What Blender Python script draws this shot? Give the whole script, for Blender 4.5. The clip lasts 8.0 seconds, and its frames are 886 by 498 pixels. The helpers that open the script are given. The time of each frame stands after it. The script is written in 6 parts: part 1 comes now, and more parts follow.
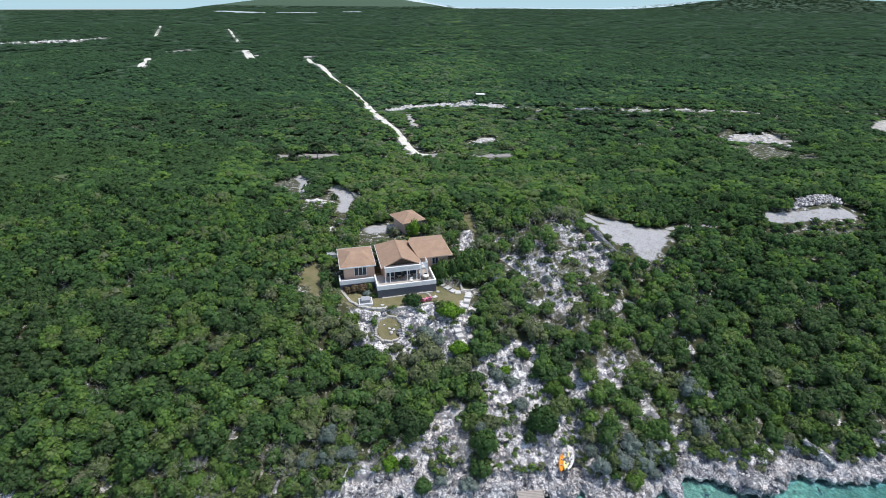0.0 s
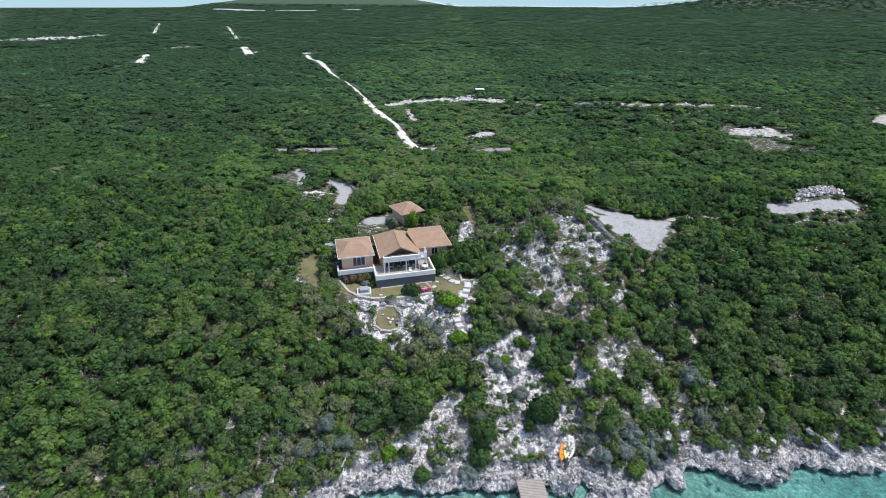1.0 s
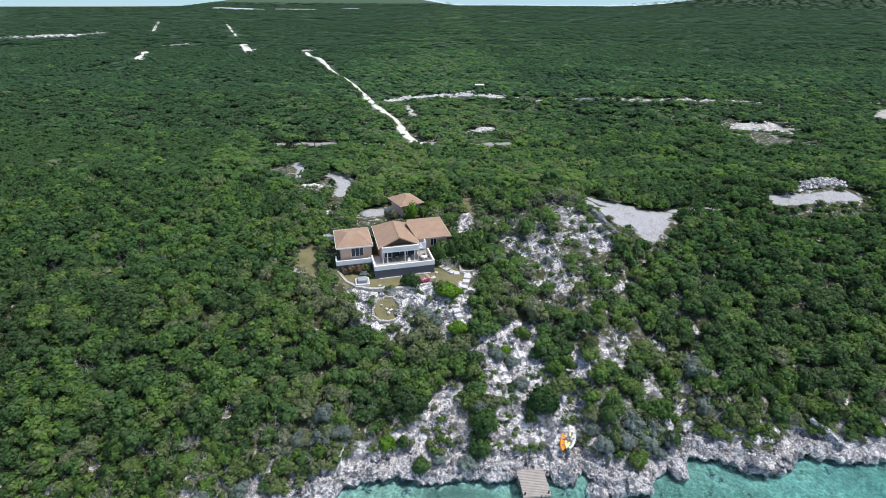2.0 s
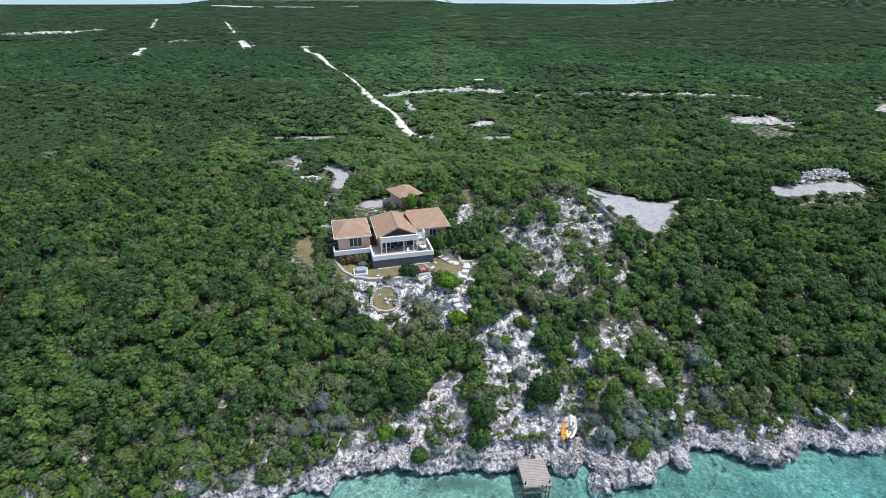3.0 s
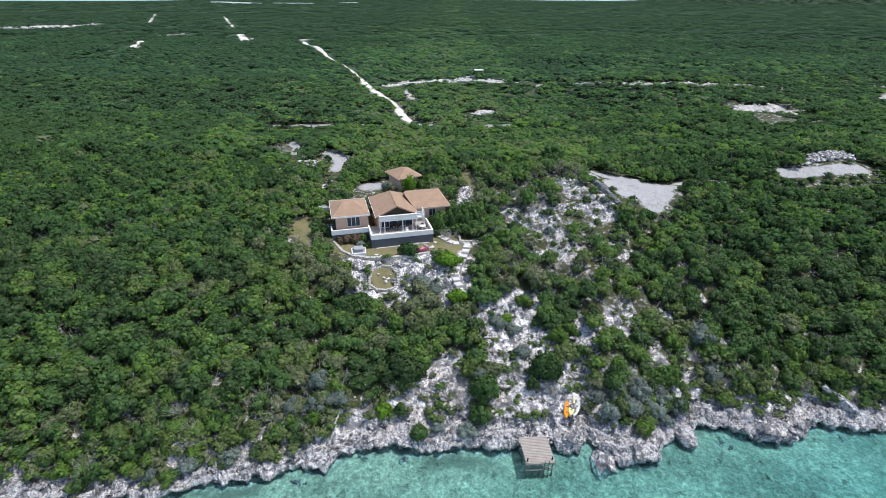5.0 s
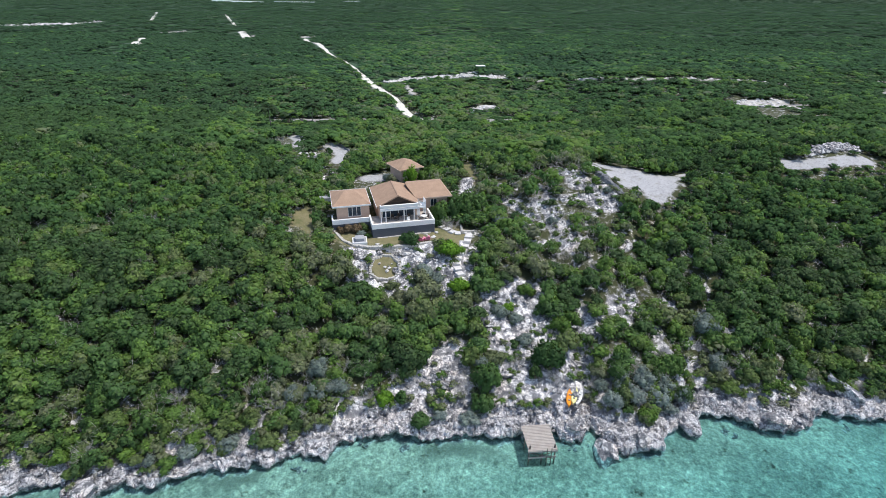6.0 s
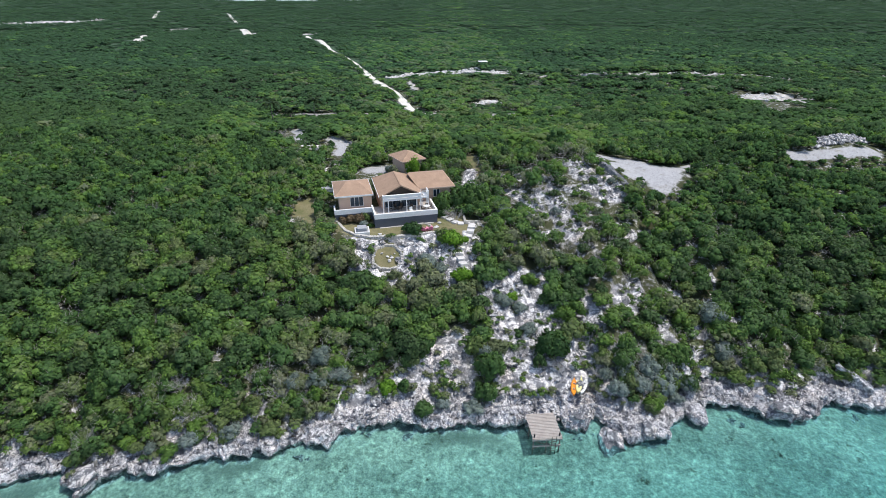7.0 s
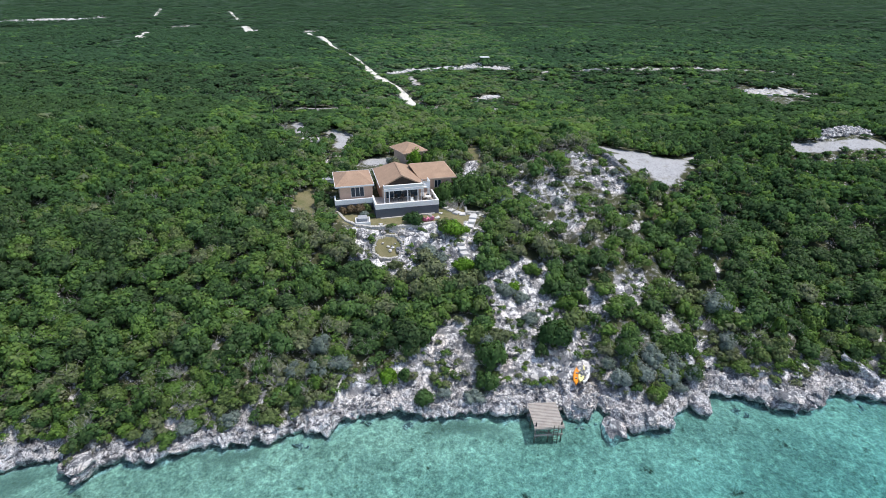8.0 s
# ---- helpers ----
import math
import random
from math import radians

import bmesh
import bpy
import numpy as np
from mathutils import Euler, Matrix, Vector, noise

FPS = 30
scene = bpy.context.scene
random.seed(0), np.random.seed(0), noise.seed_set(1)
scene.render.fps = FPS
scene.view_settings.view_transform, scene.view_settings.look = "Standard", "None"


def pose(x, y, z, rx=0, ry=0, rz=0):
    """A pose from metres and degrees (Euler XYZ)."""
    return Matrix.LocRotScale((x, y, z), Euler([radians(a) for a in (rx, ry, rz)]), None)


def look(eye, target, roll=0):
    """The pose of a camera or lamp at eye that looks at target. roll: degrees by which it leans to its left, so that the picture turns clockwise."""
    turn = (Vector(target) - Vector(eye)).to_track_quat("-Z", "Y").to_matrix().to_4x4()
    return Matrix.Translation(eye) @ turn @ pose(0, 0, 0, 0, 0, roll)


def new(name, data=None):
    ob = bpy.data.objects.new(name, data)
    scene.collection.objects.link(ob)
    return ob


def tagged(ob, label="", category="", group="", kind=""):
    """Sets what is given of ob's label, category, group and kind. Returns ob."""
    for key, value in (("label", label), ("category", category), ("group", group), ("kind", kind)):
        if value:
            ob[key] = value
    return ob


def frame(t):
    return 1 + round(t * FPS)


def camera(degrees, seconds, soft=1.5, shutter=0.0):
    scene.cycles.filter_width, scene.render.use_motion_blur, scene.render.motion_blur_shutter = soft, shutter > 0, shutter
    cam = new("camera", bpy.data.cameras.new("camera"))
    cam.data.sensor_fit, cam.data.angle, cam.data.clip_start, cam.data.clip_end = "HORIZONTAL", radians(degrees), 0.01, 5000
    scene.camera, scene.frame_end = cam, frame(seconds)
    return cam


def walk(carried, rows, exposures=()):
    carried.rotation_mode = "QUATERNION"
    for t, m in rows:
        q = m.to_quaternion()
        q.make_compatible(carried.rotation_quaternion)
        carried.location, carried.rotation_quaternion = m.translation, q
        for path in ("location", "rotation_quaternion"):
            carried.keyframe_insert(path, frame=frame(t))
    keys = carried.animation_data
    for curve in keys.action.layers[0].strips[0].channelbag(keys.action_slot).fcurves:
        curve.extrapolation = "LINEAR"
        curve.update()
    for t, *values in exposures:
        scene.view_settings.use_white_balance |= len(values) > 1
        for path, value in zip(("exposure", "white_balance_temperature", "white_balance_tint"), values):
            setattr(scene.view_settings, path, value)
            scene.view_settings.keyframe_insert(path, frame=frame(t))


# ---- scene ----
cam = camera(81.9, 8.0, soft=0.9)
PATH = [
    (0, (-0.085, -0.034, 57.902), (-0.107, 1.763, 57.025), 0.4),
    (0.5, (-0.021, -0.025, 57.018), (-0.043, 1.771, 56.139), 0.4),
    (1, (-0.027, 0.049, 56.133), (-0.047, 1.844, 55.251), 0.4),
    (1.5, (0.023, 0.126, 55.225), (0.003, 1.921, 54.342), 0.4),
    (3, (0.115, 0.456, 52.549), (0.098, 2.247, 51.66), 0.4),
    (3.5, (0.099, 0.562, 51.675), (0.083, 2.352, 50.784), 0.4),
    (4, (0.115, 0.619, 50.784), (0.099, 2.408, 49.891), 0.4),
    (4.5, (0.117, 0.638, 49.922), (0.102, 2.427, 49.026), 0.4),
    (6, (0.076, 0.45, 47.391), (0.056, 2.236, 46.491), 0.4),
    (6.5, (-0.038, 0.393, 46.602), (-0.062, 2.178, 45.701), 0.4),
    (7, (-0.098, 0.357, 45.816), (-0.125, 2.141, 44.913), 0.3),
    (7.5, (-0.092, 0.329, 45.074), (-0.124, 2.113, 44.169), 0.3),
    (8, (-0.045, 0.313, 44.313), (-0.078, 2.096, 43.406), 0.3),
]
walk(cam, [(t, look(eye, target, roll)) for t, eye, target, roll in PATH], [(0, -0.1), (1.5, -0.03), (3.5, 0.0), (8, 0.0)])

# ---- light: a high sun behind the house and a clear sky
SUN_DIR = Vector((0.36, 0.05, 0.93)).normalized()
world = bpy.data.worlds.new("sky")
scene.world = world
world.use_nodes = True
wn = world.node_tree
sky = wn.nodes.new("ShaderNodeTexSky")
sky.sky_type, sky.sun_disc = "NISHITA", False
sky.sun_elevation, sky.sun_rotation = math.asin(SUN_DIR.z), math.atan2(SUN_DIR.x, SUN_DIR.y)
sky.dust_density = 1.5
back = wn.nodes["Background"]
back.inputs["Strength"].default_value = 0.19
wn.links.new(sky.outputs[0], back.inputs["Color"])
sun = new("sun", bpy.data.lights.new("sun", "SUN"))
sun.data.energy, sun.data.angle, sun.data.color = 3.3, radians(0.53), (1.0, 0.96, 0.9)
sun.matrix_world = look(SUN_DIR * 100, (0, 0, 0))


# ---- materials
def shader(name, rough=0.8, spec=0.3):
    m = bpy.data.materials.new(name)
    m.use_nodes = True
    t = m.node_tree
    b = t.nodes["Principled BSDF"]
    b.inputs["Roughness"].default_value = rough
    b.inputs["Specular IOR Level"].default_value = spec
    return m, t, b


def node(t, kind, **sets):
    n = t.nodes.new(kind)
    for k, v in sets.items():
        if k in n.inputs:
            n.inputs[k].default_value = v
    return n


def noise_tex(t, scale, detail=4.0, rough=0.6, place=None):
    n = node(t, "ShaderNodeTexNoise", Scale=scale, Detail=detail, Roughness=rough)
    if place is None:
        place = t.nodes.new("ShaderNodeTexCoord").outputs["Object"]
    t.links.new(place, n.inputs["Vector"])
    return n.outputs["Fac"]


def ramp(t, fac, stops):
    r = t.nodes.new("ShaderNodeValToRGB")
    e = r.color_ramp.elements
    while len(e) < len(stops):
        e.new(0.5)
    for el, (p, c) in zip(e, stops):
        el.position, el.color = p, (*c, 1) if len(c) == 3 else c
    t.links.new(fac, r.inputs["Fac"])
    return r.outputs["Color"]


def mix(t, fac, a, b, blend="MIX"):
    n = t.nodes.new("ShaderNodeMix")
    n.data_type, n.blend_type = "RGBA", blend
    for sock, v in ((n.inputs[0], fac), (n.inputs[6], a), (n.inputs[7], b)):
        if isinstance(v, (int, float)):
            sock.default_value = v
        elif isinstance(v, tuple):
            sock.default_value = (*v, 1)
        else:
            t.links.new(v, sock)
    return n.outputs[2]


def bump(t, b, height, strength=0.5, dist=0.05):
    n = node(t, "ShaderNodeBump", Strength=strength, Distance=dist)
    t.links.new(height, n.inputs["Height"])
    t.links.new(n.outputs["Normal"], b.inputs["Normal"])


def speckled(name, dark, light, scale=6.0, fine=40.0, rough=0.85, relief=0.3, dist=0.03, spec=0.3):
    """A surface mottled at two sizes, with fine relief."""
    m, t, b = shader(name, rough, spec)
    big, small = noise_tex(t, scale), noise_tex(t, fine, 3)
    c = ramp(t, big, [(0.3, dark), (0.7, light)])
    c2 = ramp(t, small, [(0.3, tuple(v * 0.78 for v in dark)), (0.7, tuple(min(1, v * 1.12) for v in light))])
    t.links.new(mix(t, 0.45, c, c2), b.inputs["Base Color"])
    bump(t, b, small, relief, dist)
    return m


def leaf_shader(name, tones, per_object=False, spread=0.36, grain=True):
    """Foliage: a tone for each plant, another for each leaf cluster, and drifts of tone over the land."""
    m, t, b = shader(name, 0.6 if grain else 0.9, 0.22 if grain else 0.03)
    if per_object:
        tone = t.nodes.new("ShaderNodeObjectInfo").outputs["Random"]
    else:
        a = t.nodes.new("ShaderNodeAttribute")
        a.attribute_name = "tone"
        tone = a.outputs["Fac"]
    isl = t.nodes.new("ShaderNodeNewGeometry").outputs["Random Per Island"]
    base = ramp(t, tone, tones)
    leafy = ramp(t, isl, [(0.0, (1 - spread, 1 - spread, 1 - spread * 0.9)), (0.75, (1.0, 1.0, 1.0)), (1.0, (1.25, 1.22, 1.1))])
    c = mix(t, 1.0, base, leafy, "MULTIPLY")
    # single leaves within a cluster
    fine = ramp(t, noise_tex(t, 5.5, 3, 0.7, t.nodes.new("ShaderNodeNewGeometry").outputs["Position"]), [(0.36, (0.80, 0.82, 0.84)), (0.52, (1.0, 1.0, 1.0)), (0.66, (1.16, 1.13, 1.08))])
    c = mix(t, 1.0 if grain else 0.25, c, fine, "MULTIPLY")
    t.links.new(c, b.inputs["Base Color"])
    # thin leaves let light through
    thin, both = t.nodes.new("ShaderNodeBsdfTranslucent"), t.nodes.new("ShaderNodeMixShader")
    t.links.new(mix(t, 1.0, c, (1.0, 1.0, 0.6), "MULTIPLY"), thin.inputs["Color"])
    both.inputs[0].default_value = 0.3 if grain else 0.42
    t.links.new(b.outputs[0], both.inputs[1])
    t.links.new(thin.outputs[0], both.inputs[2])
    t.links.new(both.outputs[0], t.nodes["Material Output"].inputs["Surface"])
    return m


GREENS = [(0.0, (0.074, 0.135, 0.048)), (0.2, (0.093, 0.189, 0.058)), (0.4, (0.116, 0.223, 0.062)), (0.56, (0.162, 0.291, 0.056)), (0.7, (0.168, 0.251, 0.074)), (0.84, (0.181, 0.244, 0.096)), (1.0, (0.234, 0.268, 0.150))]
GREENS = [(p, (c[0] * 0.86, c[1] * 0.86, c[2] * 0.88)) for p, c in GREENS]
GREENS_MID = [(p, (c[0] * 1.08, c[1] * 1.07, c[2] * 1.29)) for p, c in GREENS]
# these two turn bluer with distance: aerial haze put into the leaf colour
GREENS_BACK_HAZE = [(p, (c[0] * 0.93, c[1] * 0.95, c[2] * 1.08)) for p, c in GREENS_MID]
GREENS_FAR_HAZE = [(p, (c[0] * 0.86, c[1] * 0.93, c[2] * 1.16)) for p, c in GREENS_MID]
M_LEAF = leaf_shader("scrub_leaves", GREENS)
M_LEAF_OB = leaf_shader("shrub_leaves", GREENS, True)
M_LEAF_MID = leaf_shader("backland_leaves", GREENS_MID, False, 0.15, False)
M_LEAF_BACK = leaf_shader("hazed_backland_leaves", GREENS_BACK_HAZE, False, 0.15, False)
M_LEAF_FAR = leaf_shader("hazed_inland_leaves", GREENS_FAR_HAZE, False, 0.17, False)
M_LIME = leaf_shader("lime_leaves", [(0.0, (0.15, 0.31, 0.028)), (1.0, (0.17, 0.34, 0.035))], True)
M_DARKLEAF = leaf_shader("dark_leaves", [(0.0, (0.052, 0.118, 0.036)), (1.0, (0.06, 0.13, 0.042))], True)
M_SILVER = leaf_shader("silver_leaves", [(0.0, (0.27, 0.335, 0.315)), (1.0, (0.20, 0.255, 0.22))], True)
M_DRYLEAF = leaf_shader("dry_leaves", [(0.0, (0.20, 0.15, 0.09)), (1.0, (0.24, 0.18, 0.11))], True)
M_FROND = leaf_shader("palm_leaves", [(0.0, (0.04, 0.075, 0.028)), (1.0, (0.052, 0.092, 0.036))], True)
M_TWIG = speckled("grey_twigs", (0.30, 0.28, 0.26), (0.56, 0.54, 0.51), 3, 20)
M_BARK = speckled("bark", (0.14, 0.11, 0.085), (0.28, 0.24, 0.20), 3, 20)


def crag_color(t, place, fine, mid, cleft=1.0, crust_shade_to=0.51, grain=0.5, stain=0.7):
    """Weathered limestone: pale broken blocks, charcoal crust and warm stains, with the shade of clefts and crags put
    into the colour.
    """
    nz = node(t, "ShaderNodeTexNoise", Scale=1.3, Detail=4.0)
    t.links.new(place, nz.inputs["Vector"])
    warp = t.nodes.new("ShaderNodeVectorMath")
    warp.operation = "MULTIPLY_ADD"
    warp.inputs[1].default_value = (1.1, 1.1, 1.1)
    t.links.new(nz.outputs["Color"], warp.inputs[0])
    t.links.new(place, warp.inputs[2])
    c = ramp(t, mid, [(0.28, (0.50, 0.50, 0.505)), (0.44, (0.73, 0.72, 0.715)), (0.62, (0.90, 0.88, 0.87))])
    c = mix(t, grain, c, ramp(t, fine, [(0.34, (0.36, 0.355, 0.36)), (0.52, (0.90, 0.885, 0.87))]))
    # clefts between the blocks, at two sizes, their shade drawn as dark lines
    for scale, lo, hi, dark in ((0.75, 0.008, 0.07, 0.38), (2.1, 0.005, 0.07, 0.72)):
        v = node(t, "ShaderNodeTexVoronoi", Scale=scale)
        v.feature = "DISTANCE_TO_EDGE"
        t.links.new(warp.outputs[0], v.inputs["Vector"])
        c = mix(t, 1.0, c, ramp(t, v.outputs["Distance"], [(lo, tuple(1 - cleft * (1 - v) for v in (dark, dark, dark * 1.06))), (hi, (1.0, 1.0, 1.0))]), "MULTIPLY")
    pits = ramp(t, noise_tex(t, 1.5, 10, 0.75, place), [(0.39, (0.30, 0.30, 0.31)), (0.45, (0.97, 0.97, 0.97)), (0.62, (1.06, 1.06, 1.06))])
    c = mix(t, 1.0, c, pits, "MULTIPLY")
    c = mix(t, ramp(t, noise_tex(t, 0.22, 4, 0.6, place), [(0.50, (0, 0, 0)), (0.66, (stain, stain, stain))]), c, mix(t, 1.0, c, (0.98, 0.88, 0.79), "MULTIPLY"))
    c = mix(t, 1.0, c, ramp(t, noise_tex(t, 5.5, 6, 0.8, place), [(0.38, (0.34, 0.34, 0.36)), (0.45, (0.98, 0.98, 0.98)), (0.62, (1.1, 1.1, 1.1))]), "MULTIPLY")
    # charcoal crust in ragged patches, with the crags' small bluish shadows painted in
    crust = mix(t, fine, (0.075, 0.08, 0.092), (0.25, 0.255, 0.275))
    c = mix(t, ramp(t, noise_tex(t, 0.8, 9, 0.75, place), [(0.30, (0.96, 0.96, 0.96)), (crust_shade_to - 0.03, (0.85, 0.85, 0.85)), (crust_shade_to, (0, 0, 0))]), c, crust)
    return c, fine


def crag_material(name="grey_limestone", dim=None):
    m, t, b = shader(name, 0.92, 0.2)
    place = t.nodes.new("ShaderNodeTexCoord").outputs["Object"]
    fine, mid = noise_tex(t, 7.0, 6, 0.75, place), noise_tex(t, 0.8, 5, 0.65, place)
    c, _ = crag_color(t, place, fine, mid, 0.85 if dim else 1.0, 0.45 if dim else 0.51, 0.4 if dim else 0.5, 0.3 if dim else 0.7)
    if dim:
        # sharp little solution pits, their shade put into the colour
        c = mix(t, 1.0, c, ramp(t, noise_tex(t, 7.5, 3, 0.6, place), [(0.37, (0.26, 0.26, 0.29)), (0.44, (1, 1, 1)), (0.6, (1.12, 1.12, 1.12))]), "MULTIPLY")
        # grey crust in broad patches, and pale top-lit patches put into the colour
        c = mix(t, 1.0, c, ramp(t, noise_tex(t, 0.28, 5, 0.7, place), [(0.34, (0.52, 0.53, 0.57)), (0.46, dim), (0.60, (1.16, 1.16, 1.18))]), "MULTIPLY")
    t.links.new(c, b.inputs["Base Color"])
    bump(t, b, noise_tex(t, 5.0, 9, 0.8, place), 1.0, 0.3)
    return m


M_ROCK = crag_material()
M_SHELF = crag_material("crusted_limestone", (0.92, 0.925, 0.945))
# bank: shade of its face put into the colour; kerb: dark stone
M_BANK = speckled("dark_rubble", (0.12, 0.125, 0.135), (0.26, 0.265, 0.275), 0.9, 6.0, 0.95, 0.6, 0.08)
M_PALE = speckled("pale_limestone", (0.52, 0.50, 0.48), (0.74, 0.72, 0.70), 1.2, 9.0, 0.9, 0.6, 0.06)
M_ROAD = speckled("crushed_coral", (0.60, 0.57, 0.50), (0.78, 0.75, 0.68), 0.25, 3.0, 0.95)
M_ASPHALT = speckled("worn_asphalt", (0.24, 0.23, 0.215), (0.36, 0.345, 0.32), 0.3, 4.0, 0.95)
M_CLEAR = speckled("bare_rubble", (0.15, 0.13, 0.10), (0.66, 0.64, 0.61), 0.35, 1.1, 0.95, 0.5, 0.2)
M_ROOF = speckled("tan_shingle", (0.285, 0.19, 0.13), (0.44, 0.30, 0.21), 0.8, 9.0, 0.88)
M_FASCIA = speckled("white_trim", (0.80, 0.80, 0.79), (0.88, 0.88, 0.87), 0.6, 12, 0.6, 0.05)
M_PEACH = speckled("peach_plaster", (0.60, 0.425, 0.325), (0.68, 0.49, 0.385), 0.4, 14, 0.85, 0.1)
M_SLATE = speckled("slate_blue_plaster", (0.085, 0.095, 0.115), (0.13, 0.14, 0.165), 0.4, 10, 0.85, 0.1)
# gable boards: the roof overhang's deep shade is put into the colour
M_GABLE = speckled("shade_dark_boards", (0.055, 0.042, 0.035), (0.10, 0.075, 0.06), 1.0, 9, 0.7)
M_TILE = speckled("pale_terrace_tiles", (0.42, 0.38, 0.34), (0.52, 0.48, 0.44), 0.6, 5, 0.7)
M_WOOD = speckled("weathered_planks", (0.30, 0.26, 0.23), (0.46, 0.42, 0.38), 1.2, 14, 0.85, 0.2)
M_POST = speckled("wet_timber", (0.14, 0.12, 0.10), (0.24, 0.21, 0.18), 1.5, 12, 0.85)
M_GREYLID = speckled("grey_cover", (0.30, 0.31, 0.33), (0.38, 0.39, 0.41), 0.8, 9, 0.8)
M_WALLSTONE = speckled("wall_stone", (0.36, 0.34, 0.31), (0.62, 0.60, 0.56), 1.5, 9, 0.9, 0.5)
M_ORANGE = speckled("orange_plastic", (0.80, 0.24, 0.02), (0.85, 0.34, 0.03), 0.8, 6, 0.4, 0.05)
M_YELLOW = speckled("yellow_plastic", (0.76, 0.68, 0.22), (0.84, 0.80, 0.42), 0.8, 6, 0.4, 0.05)
M_WHITEPL = speckled("white_plastic", (0.72, 0.73, 0.70), (0.80, 0.80, 0.78), 0.8, 6, 0.4, 0.05)
M_PINK = speckled("pink_plastic", (0.75, 0.22, 0.36), (0.82, 0.30, 0.44), 0.8, 6, 0.45, 0.05)
M_WICKER = speckled("dark_wicker", (0.045, 0.035, 0.028), (0.10, 0.08, 0.065), 3, 30, 0.8)
M_BLACK = speckled("dark_rubber", (0.02, 0.02, 0.02), (0.04, 0.04, 0.04), 2, 8, 0.7)
M_ROOM = speckled("dim_room_wall", (0.30, 0.27, 0.24), (0.36, 0.33, 0.30), 0.6, 8, 0.9)
M_GLASS, _t, _b = shader("window_glass", 0.04, 0.5)
_b.inputs["Base Color"].default_value = (0.035, 0.055, 0.075, 1)


def ground_material():
    """Leaf litter, bare limestone, gravel and dry grass, by the masks of the ground's plan; pale sand under the sea."""
    m, t, b = shader("ground", 0.95, 0.2)
    place = t.nodes.new("ShaderNodeTexCoord").outputs["Object"]
    big, mid, fine = noise_tex(t, 0.12, 4, 0.6, place), noise_tex(t, 0.9, 5, 0.65, place), noise_tex(t, 5.0, 4, 0.6, place)
    litter = mix(t, mid, (0.055, 0.058, 0.028), (0.12, 0.115, 0.065))
    litter = mix(t, fine, litter, (0.035, 0.05, 0.018))
    rock, _ = crag_color(t, place, fine, mid)
    gravel = mix(t, mid, mix(t, fine, (0.22, 0.22, 0.224), (0.40, 0.40, 0.408)), mix(t, fine, (0.37, 0.37, 0.378), (0.60, 0.60, 0.61)))
    gravel = mix(t, 1.0, gravel, ramp(t, noise_tex(t, 2.6, 8, 0.85, place), [(0.38, (0.40, 0.39, 0.38)), (0.45, (0.95, 0.95, 0.95)), (0.6, (1.08, 1.08, 1.08))]), "MULTIPLY")
    gravel = mix(t, ramp(t, noise_tex(t, 0.3, 5, 0.7, place), [(0.56, (0, 0, 0)), (0.7, (0.6, 0.6, 0.6))]), gravel, (0.20, 0.185, 0.13))
    dry = mix(t, fine, mix(t, mid, (0.085, 0.105, 0.035), (0.22, 0.185, 0.105)), mix(t, mid, (0.14, 0.14, 0.06), (0.36, 0.30, 0.19)))
    dry = mix(t, ramp(t, noise_tex(t, 0.35, 6, 0.7, place), [(0.50, (0, 0, 0)), (0.62, (0.55, 0.55, 0.55))]), dry, mix(t, fine, (0.05, 0.075, 0.022), (0.12, 0.15, 0.05)))
    sand = ramp(t, mid, [(0.28, (0.30, 0.31, 0.26)), (0.45, (0.58, 0.57, 0.47)), (0.7, (0.80, 0.78, 0.66))])
    # weed strewn at random over the sand
    dark_bed = ramp(t, noise_tex(t, 0.55, 6, 0.7, place), [(0.30, (0.16, 0.17, 0.13)), (0.40, (1, 1, 1))])
    sand = mix(t, 1.0, sand, dark_bed, "MULTIPLY")
    # mottle and sparkle of the rippled surface, put into the sand colour
    sand = mix(t, 1.0, sand, ramp(t, noise_tex(t, 1.9, 5, 0.75, place), [(0.35, (0.74, 0.77, 0.75)), (0.6, (1, 1, 1))]), "MULTIPLY")
    sand = mix(t, 1.0, sand, ramp(t, noise_tex(t, 5.0, 5, 0.85, place), [(0.36, (0.46, 0.52, 0.54)), (0.5, (1, 1, 1)), (0.64, (1.6, 1.55, 1.5))]), "MULTIPLY")
    # net of ripple-focused light, painted into the sand colour
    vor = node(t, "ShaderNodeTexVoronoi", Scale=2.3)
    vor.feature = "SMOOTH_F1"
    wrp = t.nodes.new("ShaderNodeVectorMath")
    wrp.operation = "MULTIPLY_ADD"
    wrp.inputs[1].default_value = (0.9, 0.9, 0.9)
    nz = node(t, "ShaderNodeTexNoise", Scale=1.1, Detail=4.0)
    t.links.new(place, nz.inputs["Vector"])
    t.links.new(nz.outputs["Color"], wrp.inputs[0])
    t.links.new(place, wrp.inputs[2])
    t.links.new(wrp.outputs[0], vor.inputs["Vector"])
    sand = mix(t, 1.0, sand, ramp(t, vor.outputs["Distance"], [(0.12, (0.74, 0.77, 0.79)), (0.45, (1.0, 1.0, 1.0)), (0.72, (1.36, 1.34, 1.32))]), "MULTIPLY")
    # darker bed in the patches of the plan
    at_dark_bed = t.nodes.new("ShaderNodeAttribute")
    at_dark_bed.attribute_name = "dark_bed"
    sand = mix(t, at_dark_bed.outputs["Fac"], sand, mix(t, noise_tex(t, 2.2, 6, 0.8, place), (0.02, 0.035, 0.028), (0.46, 0.47, 0.39)))
    drift = ramp(t, big, [(0.35, (0.55, 0.60, 0.60)), (0.65, (1, 1, 1))])
